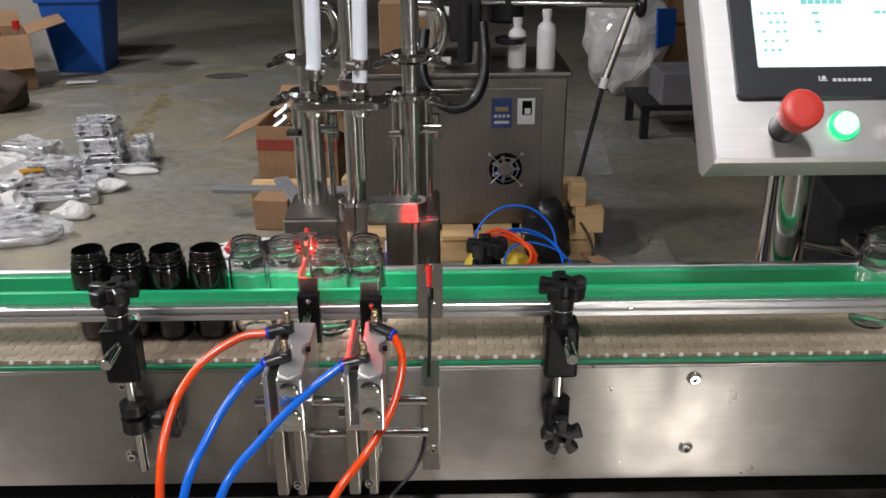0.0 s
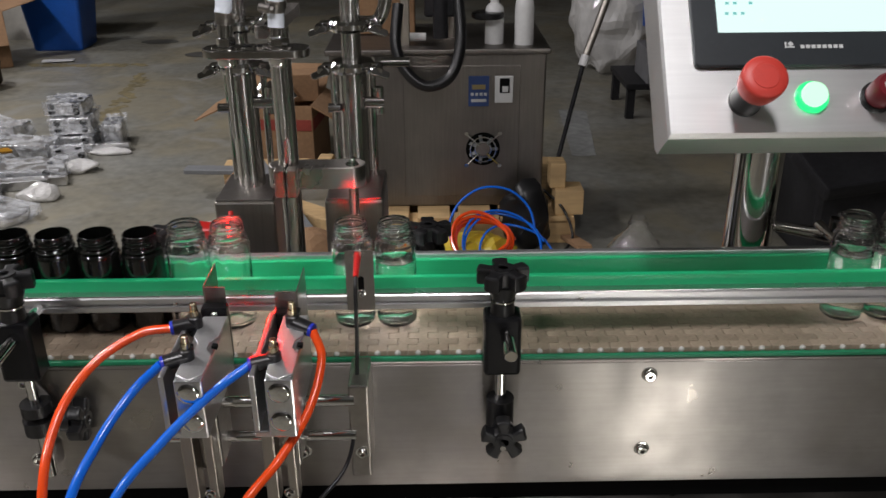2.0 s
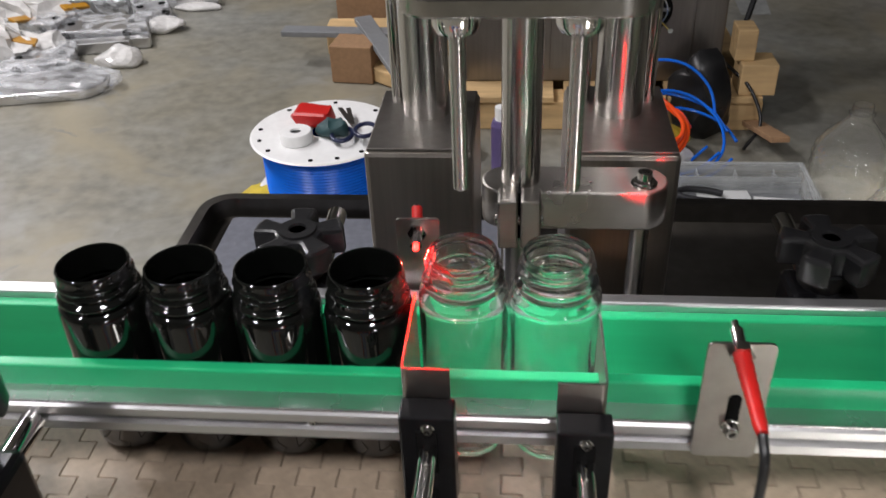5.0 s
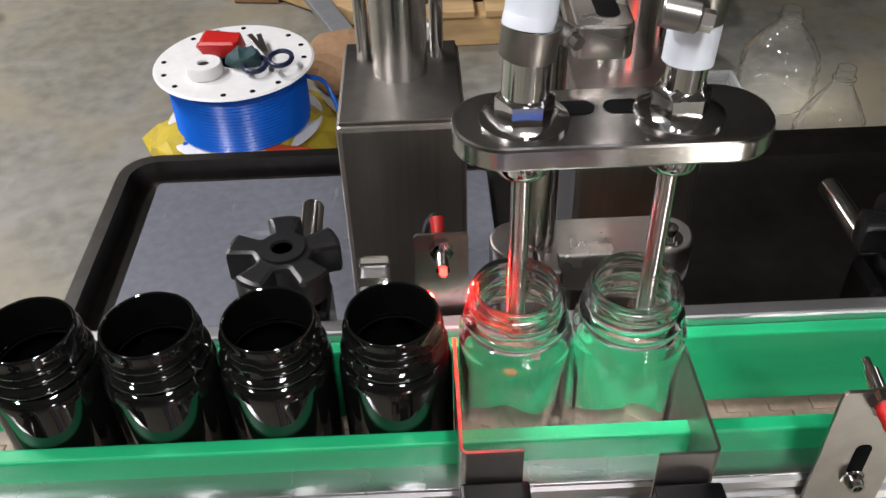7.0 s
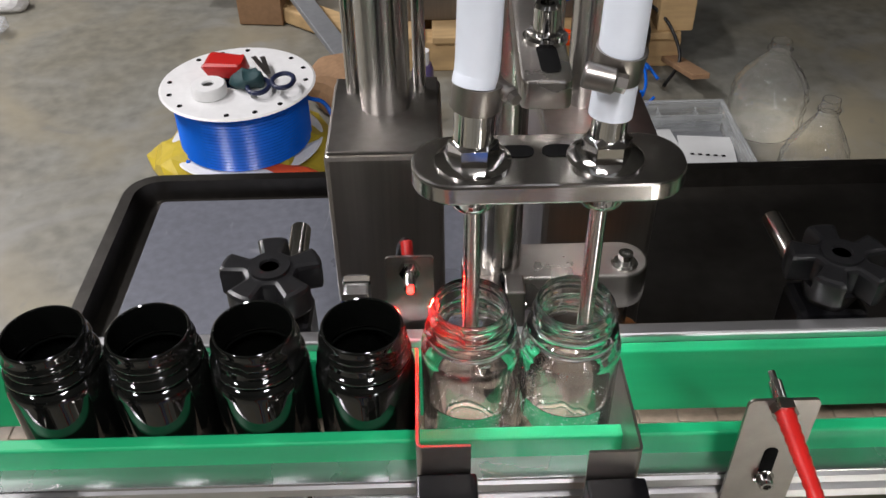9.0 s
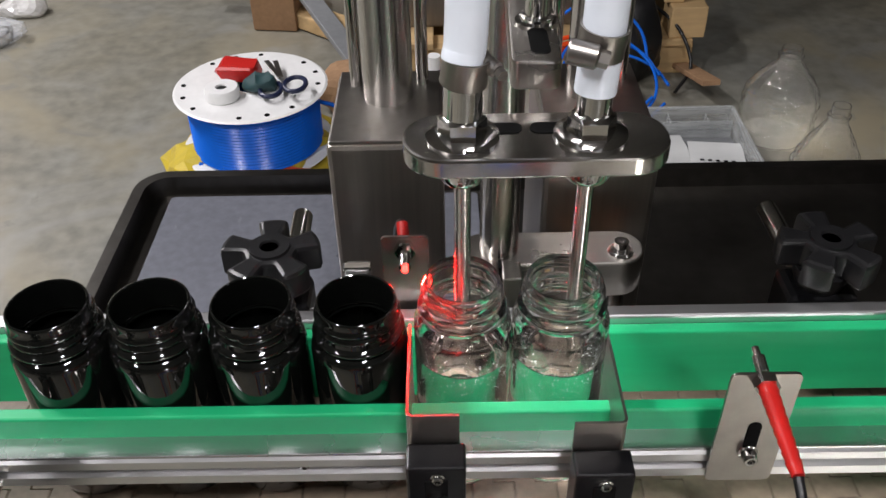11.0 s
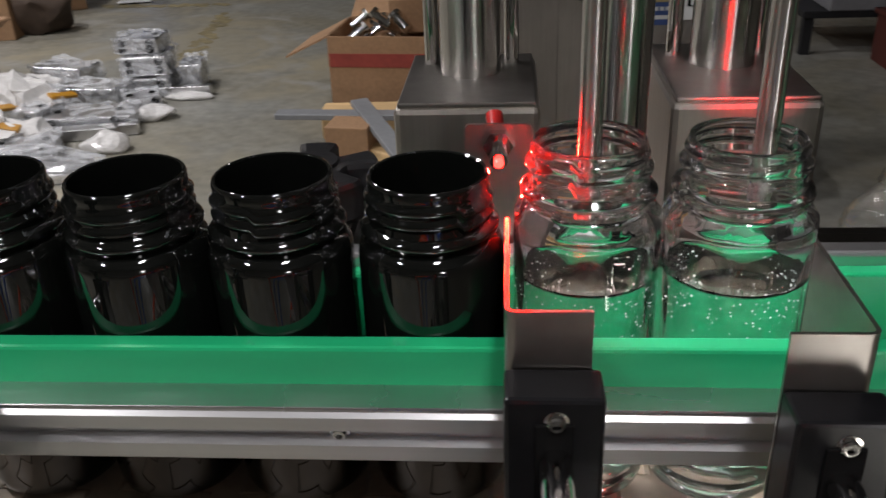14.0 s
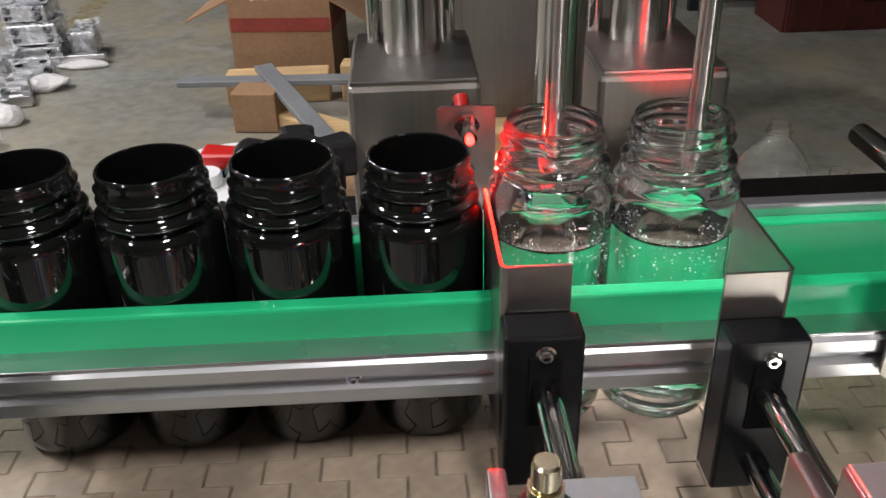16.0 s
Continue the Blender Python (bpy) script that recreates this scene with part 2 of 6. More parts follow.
WATER = glass("clear_liquid", (0.98, 1.0, 0.99), 0.0, 1.33)
PET = thin_film("clear_thin_plastic", (0.30, 0.32, 0.32), 0.90, 2.0)
FILM = thin_film("clear_packing_film", (0.72, 0.74, 0.76), 0.84)
BAGM = thin_film("white_plastic_bag", (0.75, 0.74, 0.72), 0.25)
TRAYPL = thin_film("clear_grey_tray_plastic", (0.50, 0.52, 0.52), 0.62, 3.0)
BROWNSACK = mat("dark_brown_sack", (0.07, 0.045, 0.03), 0.8, 0.0, 0.3, 20)
CRATE = mat("red_crate", (0.0800, 0.0150, 0.0100), 0.5, 0.0, 0.1, 50)


# ---- building helpers ----
HOME = {}


def thing(name, at, label, category, group="", kind=""):
    ob = new(name)
    ob.empty_display_size = 0.02
    ob.location = at
    HOME[ob.name] = Vector(at)
    return tagged(ob, label, category, group, kind)


def part(name, bm, material, parent, label="", smooth=True):
    """Link a bmesh, drawn in world metres, as one mesh under a thing or a part."""
    home = HOME.get(parent.name, Vector()) if parent else Vector()
    bmesh.ops.recalc_face_normals(bm, faces=bm.faces)
    bmesh.ops.translate(bm, verts=bm.verts, vec=-home)
    if smooth:
        for f in bm.faces:
            f.smooth = True
        for e in bm.edges:
            if len(e.link_faces) == 2:
                a, fa, fb = e.calc_face_angle(0.0), e.link_faces[0].calc_area(), e.link_faces[1].calc_area()
                e.smooth = not (a > 0.70 or (a > 0.2 and max(fa, fb) > 5 * min(fa, fb)))
    me = bpy.data.meshes.new(name)
    bm.to_mesh(me)
    bm.free()
    me.materials.append(material)
    ob = new(name, me)
    if parent:
        ob.parent = parent
        HOME[ob.name] = home
    if label:
        ob["label"] = label
    return ob


def box(bm, c, s, bev=0.0, rot=None, seg=2):
    r = bmesh.ops.create_cube(bm, size=1)
    vs = r["verts"]
    bmesh.ops.scale(bm, verts=vs, vec=s)
    if bev:
        es = list({e for v in vs for e in v.link_edges})
        g = bmesh.ops.bevel(bm, geom=es, offset=bev, segments=seg, affect="EDGES", profile=0.5)
        vs = list(set(g["verts"]) | {v for v in vs if v.is_valid})
    if rot is not None:
        bmesh.ops.rotate(bm, verts=vs, cent=(0, 0, 0), matrix=rot)
    bmesh.ops.translate(bm, verts=vs, vec=c)
    return bm


def nb():
    return bmesh.new()


def bx(c, s, bev=0.0, rot=None):
    return box(nb(), c, s, bev, rot)


def rod(bm, a, b, r, n=20, r2=None, bev=0.0):
    a, b = Vector(a), Vector(b)
    d = b - a
    q = d.to_track_quat("Z", "Y").to_matrix()
    r2 = r if r2 is None else r2
    prof = [(0, 0), (r - bev, 0), (r, bev), (r2, d.length - bev), (r2 - bev, d.length), (0, d.length)] if bev else [(0, 0), (r, 0), (r2, d.length), (0, d.length)]
    return lathe(bm, prof, n, Matrix.Translation(a) @ q.to_4x4())


def lathe(bm, prof, n=32, m=None):
    """Turn (radius, height) pairs about z."""
    rings = []
    m = m or Matrix()
    for r, z in prof:
        if r < 1e-6:
            rings.append([bm.verts.new(m @ Vector((0, 0, z)))])
        else:
            rings.append([bm.verts.new(m @ Vector((r * math.cos(2 * math.pi * i / n), r * math.sin(2 * math.pi * i / n), z))) for i in range(n)])
    for a, b in zip(rings, rings[1:]):
        for i in range(n):
            j = (i + 1) % n
            f = [a[i % len(a)], a[j % len(a)], b[j % len(b)], b[i % len(b)]]
            f = list(dict.fromkeys(f))
            if len(f) > 2:
                bm.faces.new(f)
    return bm


def rd(a, b, r, n=20, r2=None, bev=0.0):
    return rod(nb(), a, b, r, n, r2, bev)


def spline(pts, n=10):
    P = [Vector(p) for p in pts]
    P = [2 * P[0] - P[1]] + P + [2 * P[-1] - P[-2]]
    out = []
    for i in range(1, len(P) - 2):
        for k in range(n):
            t = k / n
            a, b, c, d = P[i - 1:i + 3]
            out.append(0.5 * (2 * b + (c - a) * t + (2 * a - 5 * b + 4 * c - d) * t * t + (3 * b - a - 3 * c + d) * t ** 3))
    out.append(P[-2])
    return out


def tube(bm, pts, r, n=16, smooth=8):
    """A round tube along a smooth line through the points."""
    P = spline(pts, smooth) if smooth else [Vector(p) for p in pts]
    up, prev = Vector((0.13, 0.21, 0.97)), None
    for i, p in enumerate(P):
        d = (P[min(i + 1, len(P) - 1)] - P[max(i - 1, 0)]).normalized()
        s = d.cross(up)
        if s.length < 0.1:
            s = d.cross(Vector((1, 0, 0)))
        s.normalize()
        u = s.cross(d).normalized()
        up = u
        ring = [bm.verts.new(p + r * (math.cos(2 * math.pi * k / n) * s + math.sin(2 * math.pi * k / n) * u)) for k in range(n)]
        if prev:
            for k in range(n):
                bm.faces.new((prev[k], prev[(k + 1) % n], ring[(k + 1) % n], ring[k]))
        else:
            bm.faces.new(ring[::-1])
        prev = ring
    bm.faces.new(prev)
    return bm


def prism(bm, outline, h, m=None, bev=0.0):
    """An outline in x, y pushed up by h, then placed by m."""
    m = m or Matrix()
    vs = [bm.verts.new((x, y, 0)) for x, y in outline]
    f = bm.faces.new(vs)
    g = bmesh.ops.extrude_face_region(bm, geom=[f])
    top = [v for v in g["geom"] if isinstance(v, bmesh.types.BMVert)]
    bmesh.ops.translate(bm, verts=top, vec=(0, 0, h))
    allv = vs + top
    if bev:
        es = [e for e in {e for v in allv for e in v.link_edges} if abs(e.verts[0].co.z - e.verts[1].co.z) < 1e-7]
        g = bmesh.ops.bevel(bm, geom=es, offset=bev, segments=2, affect="EDGES", profile=0.5)
        allv = list(set(g["verts"]) | {v for v in allv if v.is_valid})
    bmesh.ops.transform(bm, matrix=m, verts=allv)
    return bm


def rounded(w, h, r, n=6):
    out = []
    for cx, cy, a0 in ((w / 2 - r, h / 2 - r, 0), (-w / 2 + r, h / 2 - r, 90), (-w / 2 + r, -h / 2 + r, 180), (w / 2 - r, -h / 2 + r, 270)):
        for k in range(n + 1):
            a = radians(a0 + 90 * k / n)
            out.append((cx + r * math.cos(a), cy + r * math.sin(a)))
    return out


def star(r1, r2, lobes=5, n=60):
    """A star knob's outline, with broad blunt lobes."""
    out = []
    for i in range(n):
        a = 2 * math.pi * i / n
        w = 0.5 + 0.5 * math.cos(lobes * a)
        w = max(0.0, min(1.0, (w - 0.2) / 0.35))
        w = w * w * (3 - 2 * w)
        out.append(((r2 + (r1 - r2) * w) * math.cos(a), (r2 + (r1 - r2) * w) * math.sin(a)))
    return out


def cap_screw(parent, at, axis, r=0.005, h=0.006, name="screw"):
    """A domed screw head with a hexagon socket."""
    q = Vector(axis).to_track_quat("Z", "Y").to_matrix().to_4x4()
    m = Matrix.Translation(at) @ q
    s = part(name, lathe(nb(), [(0, 0), (r * 1.35, 0), (r * 1.35, h * 0.15), (r, h * 0.2), (r, h * 0.75), (r * 0.8, h), (r * 0.5, h), (r * 0.5, h * 0.5), (0, h * 0.5)], 18, m), CHROME, parent)
    return s


def crumple(bm, amount, scale, seed=0.0):
    for v in bm.verts:
        p = v.co * scale + Vector((seed, seed * 1.7, -seed))
        v.co += amount * Vector((noise.noise(p), noise.noise(p + Vector((9, 0, 0))), noise.noise(p + Vector((0, 9, 0)))))
    return bm


def blob(c, s, sub=3, amount=0.25, scale=9.0, seed=0.0):
    """A crumpled bag or heap of film."""
    bm = nb()
    bmesh.ops.create_icosphere(bm, subdivisions=sub, radius=1)
    bmesh.ops.scale(bm, verts=bm.verts, vec=s)
    crumple(bm, amount * min(s), scale, seed)
    bmesh.ops.translate(bm, verts=bm.verts, vec=c)
    return bm


# ---- room ----
def setting(name, bm, material, label, category):
    return tagged(part(name, bm, material, None), label, category, kind="structure")


fl = setting("floor", bx((1.0, 4.0, FLOOR - 0.05), (19, 23, 0.1)), CONCRETE, "grey-green worn concrete workshop floor with faint stains", "floor")
setting("wall_north", bx((1.0, 15.6, 2.0), (19.4, 0.2, 4.2)), WALLM, "plain plaster workshop wall", "wall")
WX, WZ, WW, WH = 3.05, 1.65, 1.7, 1.3
bm = nb()
box(bm, ((-8.7 + WX - WW / 2) / 2, -7.6, 2.0), (WX - WW / 2 + 8.7, 0.2, 4.2))
box(bm, ((10.7 + WX + WW / 2) / 2, -7.6, 2.0), (10.7 - WX - WW / 2, 0.2, 4.2))
box(bm, (WX, -7.6, (WZ - WH / 2 - 0.1) / 2), (WW, 0.2, WZ - WH / 2 + 0.1))
box(bm, (WX, -7.6, (WZ + WH / 2 + 4.1) / 2), (WW, 0.2, 4.1 - WZ - WH / 2))
setting("wall_south", bm, WALLM, "plain plaster workshop wall", "wall")
setting("wall_west", bx((-8.6, 4.0, 2.0), (0.2, 23, 4.2)), WALLM, "plain plaster workshop wall", "wall")
setting("wall_east", bx((10.6, 4.0, 2.0), (0.2, 23, 4.2)), WALLM, "plain plaster workshop wall", "wall")
setting("ceiling", bx((1.0, 4.0, 4.15), (19.4, 23.4, 0.1)), CEILM, "plain grey workshop ceiling", "ceiling")
win = tagged(part("window_1", box(box(nb(), (WX, -7.6, WZ + WH / 2 - 0.02), (WW, 0.08, 0.04)), (WX, -7.6, WZ - WH / 2 + 0.02), (WW, 0.08, 0.04)), GREYM, None), "frosted workshop window in a grey frame", "window", kind="structure")
part("window_pane", bx((WX, -7.62, WZ), (WW - 0.04, 0.008, WH - 0.08)), glow("daylit_frosted_pane", (1.0, 0.98, 0.95), 1.5, (0.7, 0.7, 0.7)), win)
for x in (WX - WW / 2 + 0.02, WX, WX + WW / 2 - 0.02):
    part("window_frame", bx((x, -7.59, WZ), (0.04, 0.06, WH - 0.08)), GREYM, win)
# housings for all of them, the added fill lamp too
for lx, ly, lz, lw in TUBES:
    lt = thing("ceiling_light", (lx, ly, lz), "short white lamp hanging from the ceiling", "light", "ceiling lights")
    part("housing", bx((lx, ly, lz + 0.03), (0.26, 0.56, 0.05), 0.008), WHITEP, lt)
    for sy in (-0.2, 0.2):
        part("hanger", rd((lx, ly + sy, lz + 0.05), (lx, ly + sy, 4.1), 0.006, 8), DARKM, lt)

wl = thing("work_lamp", (0.565, -0.16, FLOOR), "small lit work lamp standing on the floor", "lamp")
LAMP = look((0.563, -0.143, 0.117), (0.26, 0.861, 0.62))
bm = box(nb(), (0, 0, 0.022), (0.26, 0.30, 0.035), 0.006)
bmesh.ops.transform(bm, matrix=LAMP, verts=bm.verts)
part("housing", bm, BLACK, wl)
bm = box(nb(), (0, 0, 0.0025), (0.23, 0.27, 0.003))
bmesh.ops.transform(bm, matrix=LAMP, verts=bm.verts)
part("diffuser", bm, glow("lit_diffuser", (1.0, 0.95, 0.88), 3.0, (0.7, 0.7, 0.7)), wl, "lit white diffuser")
for x in (0.45, 0.685):
    part("foot", bx((x, -0.165, FLOOR + 0.075), (0.014, 0.03, 0.15), 0.003), BLACK, wl)

# ---- conveyor ----
XL, XR = -2.3, 2.3
BELT_Z, MID = 0.765, 0.937
cv = thing("conveyor", (0, MID, FLOOR), "long stainless steel bottle conveyor with bolted side plates", "conveyor")
LX, CX = XR - XL, (XL + XR) / 2
part("side_plate", bx((CX, 0.863, 0.6745), (LX, 0.004, 0.155), 0.001), STEEL, cv, "brushed steel front plate")
part("side_plate", bx((CX, 1.011, 0.6745), (LX, 0.004, 0.155), 0.001), STEEL, cv)
part("plate_lip", bx((CX, 0.8655, 0.7535), (LX, 0.009, 0.003), 0.001), STEEL, cv)
part("wear_strip", bx((CX, 0.8655, 0.7575), (LX, 0.005, 0.005), 0.001), DGREEN, cv, "green plastic wear strip")
part("wear_strip", bx((CX, 1.0065, 0.7575), (LX, 0.005, 0.005), 0.001), DGREEN, cv)
part("bed_plate", bx((CX, MID, 0.66), (LX, 0.138, 0.004)), SHEET, cv)
part("drip_cover", bx((CX, 0.93, 0.535), (LX, 0.29, 0.06), 0.006), STEEL, cv, "lower steel cover")
# black box stands for the shade in the gap below the plates
part("gap_shade", bx((CX, 0.94, 0.581), (LX, 0.13, 0.032)), INKSHADE, cv)
for x in (-2.0, -0.9, 0.95, 2.0):
    for y in (0.87, 1.0):
        lg = part("leg", bx((x, y, (0.505 + FLOOR) / 2), (0.04, 0.04, 0.505 - FLOOR), 0.003), STEELV, cv)
        part("foot", lathe(nb(), [(0, 0), (0.03, 0), (0.03, 0.008), (0.012, 0.016), (0, 0.016)], 18, Matrix.Translation((x, y, FLOOR))), BLACK, lg)
for x, z in ((0.2905, 0.737), (0.2904, 0.6415), (-0.3655, 0.640), (-0.362, 0.738), (-0.078, 0.645), (0.95, 0.737), (0.95, 0.6415), (-1.0, 0.737), (-1.0, 0.6415)):
    cap_screw(cv, (x, 0.861, z), (0, -1, 0), 0.0062, 0.006)

# guide rails: green plastic strips on aluminium profiles
fr = thing("guide_rail", (0, 0.9, 0.8), "green plastic guide strip on an aluminium rail profile", "guide rail", "guide rails")
part("strip", bx((CX, 0.9085, 0.8255), (LX, 0.007, 0.014), 0.0012), GREEN, fr, "bright green plastic strip")
c_prof = [(0.906, 0.8185), (0.894, 0.8185), (0.8925, 0.817), (0.8925, 0.8125), (0.8965, 0.8115), (0.8965, 0.8080), (0.8925, 0.8072), (0.8925, 0.8022), (0.894, 0.8008), (0.906, 0.8008)]
bm = nb()
ends = []
for x in (XL, XR):
    ends.append([bm.verts.new((x, y, z)) for y, z in c_prof])
for i in range(len(c_prof)):
    j = (i + 1) % len(c_prof)
    bm.faces.new((ends[0][i], ends[0][j], ends[1][j], ends[1][i]))
bm.faces.new(ends[0]), bm.faces.new(ends[1][::-1])
part("profile", bm, ALU, fr, "grooved aluminium profile")
part("ledge", bx((CX, 0.8995, 0.8190), (LX, 0.0118, 0.0016), 0.0004), LEDGE, fr, "dull aluminium ledge")
for x in (-0.205, -0.42, 0.22):
    cap_screw(fr, (x, 0.8965, 0.809), (0, -1, 0), 0.0022, 0.002)
br = thing("guide_rail", (0, 0.97, 0.8), "tall green plastic guide strip on an aluminium rail", "guide rail", "guide rails")
part("strip", bx((CX, 0.9655, 0.8035), (LX, 0.007, 0.044), 0.0012), GREEN, br, "bright green plastic strip")
part("profile", bx((CX, 0.9735, 0.815), (LX, 0.009, 0.030), 0.0015), ALU, br, "aluminium profile")


def knob_bm(m, r=0.0225, h=0.015, lobes=5):
    bm = nb()
    prism(bm, star(r, r * 0.52, lobes), h, m, 0.0025)
    lathe(bm, [(0, h * 0.9), (r * 0.42, h * 0.9), (r * 0.40, h + 0.0015), (r * 0.2, h + 0.0015), (r * 0.18, h), (0, h)], 20, m)
    lathe(bm, [(0, -0.014), (r * 0.45, -0.014), (r * 0.62, 0.001), (0, 0.001)], 24, m)
    return bm


def rail_holder(x, side, low):
    """A clamp block that holds a guide rail by a rod, with star knobs."""
    y0 = 0.846 if side < 0 else 1.003
    h = thing("rail_holder", (x, y0, 0.70), "black plastic rail clamp with star knob and steel rod", "rail clamp", "rail clamps")
    part("block", bx((x, y0, 0.789), (0.037, 0.03, 0.066), 0.004), BLACKM, h)
    neck = part("collar", lathe(nb(), [(0, 0), (0.0125, 0), (0.0105, 0.024), (0, 0.024)], 24, pose(x, y0, 0.82)), BLACK, h)
    part("washer", lathe(nb(), [(0.008, 0), (0.0125, 0), (0.0125, 0.0015), (0.008, 0.0015)], 24, pose(x, y0, 0.836)), CHROME, h)
    kz = 0.853 if side < 0 else 0.845
    part("knob", knob_bm(pose(x, y0, kz - (0.011 if side > 0 else 0.0), 0, 0, 94), 0.0262, 0.017), BLACK, h, "black star knob")
    ya, yb = (0.785, 0.893) if side < 0 else (0.978, 1.092)
    part("rod", rd((x + 0.004, ya, 0.807), (x + 0.002, yb, 0.807), 0.0063, 20, bev=0.0008), CHROME, h, "polished steel rod")
    part("post", rd((x, y0 + 0.002, 0.63 if side > 0 or low == "side" else 0.68), (x, y0 + 0.002, 0.757), 0.006, 18), CHROME, h)
    if side < 0:
        if low == "front":
            part("lower_clamp", box(lathe(nb(), [(0, -0.02), (0.0145, -0.02), (0.0145, 0.02), (0, 0.02)], 20, pose(x, 0.848, 0.700)), (x, 0.855, 0.70), (0.022, 0.012, 0.03), 0.002), BLACK, h)
            part("lower_knob", knob_bm(pose(x + 0.002, 0.826, 0.690, 90, 0, 0) @ pose(0, 0, 0, 0, 0, 20), 0.0235, 0.015), BLACK, h, "black star knob facing outward")
            part("stud", rd((x, 0.80, 0.690), (x, 0.86, 0.690), 0.003, 10), CHROME, h)
        else:
            part("lower_clamp", box(lathe(nb(), [(0, -0.008), (0.016, -0.008), (0.016, 0.008), (0, 0.008)], 20, pose(x, 0.848, 0.695)), (x + 0.008, 0.853, 0.695), (0.03, 0.014, 0.02), 0.003), BLACK, h)
            part("lower_knob", knob_bm(pose(x + 0.034, 0.85, 0.698, 0, 90, 0), 0.0235, 0.015), BLACK, h, "black star knob turned sideways")
            part("upper_ring", lathe(nb(), [(0, -0.006), (0.0155, -0.006), (0.0155, 0.006), (0, 0.006)], 20, pose(x, 0.848, 0.716)), BLACK, h)
    else:
        part("bracket", bx((x, 1.024, 0.72), (0.03, 0.022, 0.09), 0.003), BLACK, h)
    return h


rail_holder(0.133, -1, "front")
rail_holder(-0.349, -1, "side")
rail_holder(-0.231, 1, "")
rail_holder(0.0605, 1, "")
rail_holder(0.62, -1, "front")
rail_holder(0.55, 1, "")

# moving belt of interlocking plastic links with white pins
PITCH = 0.0212
belt = thing("conveyor_belt", (0, MID, BELT_Z), "tan plastic link belt with white pin heads, moving", "belt")


def link_bm():
    """One moulded link, whose toothed edges interlock with its neighbours."""
    rows, g = 11, 0.0003
    w = 0.136 / rows
    right, left = [], []
    for k in range(rows):
        off = PITCH / 2 if k % 2 else 0.0
        y0, y1 = 0.869 + w * k, 0.869 + w * (k + 1)
        e = 0.0002 if k % 2 else -0.0002
        ya, yb = (y0 + e if k else y0), (y1 - e if k < rows - 1 else y1)
        right += [(off + PITCH / 2 - g, ya), (off + PITCH / 2 - g, yb)]
        la, lb = (y0 - e if k else y0), (y1 + e if k < rows - 1 else y1)
        left += [(off - PITCH / 2 + g, la), (off - PITCH / 2 + g, lb)]
    return prism(nb(), right + left[::-1], 0.008, pose(0, 0, BELT_Z - 0.008), 0.0003)


link = part("link", link_bm(), BELTM, belt)
pin = part("pin", lathe(nb(), [(0, 0), (0.0026, 0), (0.0030, 0.0006), (0.0030, 0.0022), (0.0018, 0.0034), (0, 0.0036)], 12, pose(0, 0.8705, BELT_Z - 0.0028, 90, 0, 0)), PINM, link, "white plastic pin head")
N0, N1 = -100, 40
link.location.x = N0 * PITCH
for i in range(N0 + 1, N1):
    l2, p2 = link.copy(), pin.copy()
    scene.collection.objects.link(l2)
    scene.collection.objects.link(p2)
    l2.location.x, p2.parent = i * PITCH, l2

# ---- bottles ----
R = 0.0222
OUT = [(0.0, 0.0062), (0.005, 0.0058), (0.0095, 0.0044), (0.0130, 0.0022), (0.0165, 0.0), (0.0195, 0.0006), (R - 0.0005, 0.003), (R, 0.0065)] + [(R, 0.0145 + 0.01 * k) for k in range(8)] + [(R, 0.0945), (R - 0.0003, 0.0964), (R - 0.0010, 0.0980), (R - 0.0022, 0.0993), (0.0188, 0.1002), (0.0186, 0.1012)]
OUT += [(0.0194, 0.1022), (0.0201, 0.1030), (0.0202, 0.1039), (0.0196, 0.1049), (0.0177, 0.1060), (0.0173, 0.1080), (0.0178, 0.1098), (0.0185, 0.1108), (0.0186, 0.1117), (0.0180, 0.1126), (0.0169, 0.1137)]
OUT += [(0.0168, 0.1144), (0.0172, 0.1151), (0.0174, 0.1156), (0.0172, 0.1162), (0.0166, 0.1168), (0.0165, 0.1180), (0.0161, 0.1189)]
WALL = 0.0011
INN = [(0.0157, 0.1190), (0.0152, 0.1184), (0.0150, 0.1165), (0.0151, 0.1050), (0.0154, 0.1020), (0.0166, 0.0998), (R - 0.0038, 0.0978), (R - 0.0022, 0.0955), (R - WALL - 0.0003, 0.0930), (R - WALL, 0.090)] + [(R - WALL, 0.084 - 0.01 * k) for k in range(8)] + [(R - WALL, 0.009), (R - WALL - 0.001, 0.0064), (0.0180, 0.0046), (0.0150, 0.0048), (0.0110, 0.0072), (0.006, 0.0088), (0.0, 0.0094)]

BOUT = [(0.0, 0.0018), (0.0165, 0.0), (0.0195, 0.0006), (R - 0.0005, 0.003), (R, 0.0065), (R, 0.0855), (R - 0.0003, 0.0876), (R - 0.0010, 0.0894), (R - 0.0023, 0.0907), (0.0187, 0.0914), (0.0184, 0.0922), (0.0193, 0.0931), (0.0198, 0.0939), (0.0198, 0.0946), (0.0191, 0.0955), (0.0176, 0.0964)]
for zt in (0.0994, 0.1036):
    BOUT += [(0.0173, zt - 0.0019), (0.0179, zt - 0.0010), (0.0183, zt - 0.0003), (0.0183, zt + 0.0003), (0.0178, zt + 0.0010), (0.0172, zt + 0.0019)]
BOUT += [(0.0171, 0.1072), (0.0171, 0.1092), (0.0168, 0.1100), (0.0163, 0.1103), (0.0158, 0.1099), (0.0156, 0.108), (0.0157, 0.094), (0.0190, 0.089), (R - 0.0014, 0.084), (R - 0.0014, 0.008), (0.0185, 0.003), (0.0, 0.0032)]


# the black bottles have a slightly wider neck
BOUT = [(q * (1.055 if z > 0.0914 else 1.0), z) for q, z in BOUT]


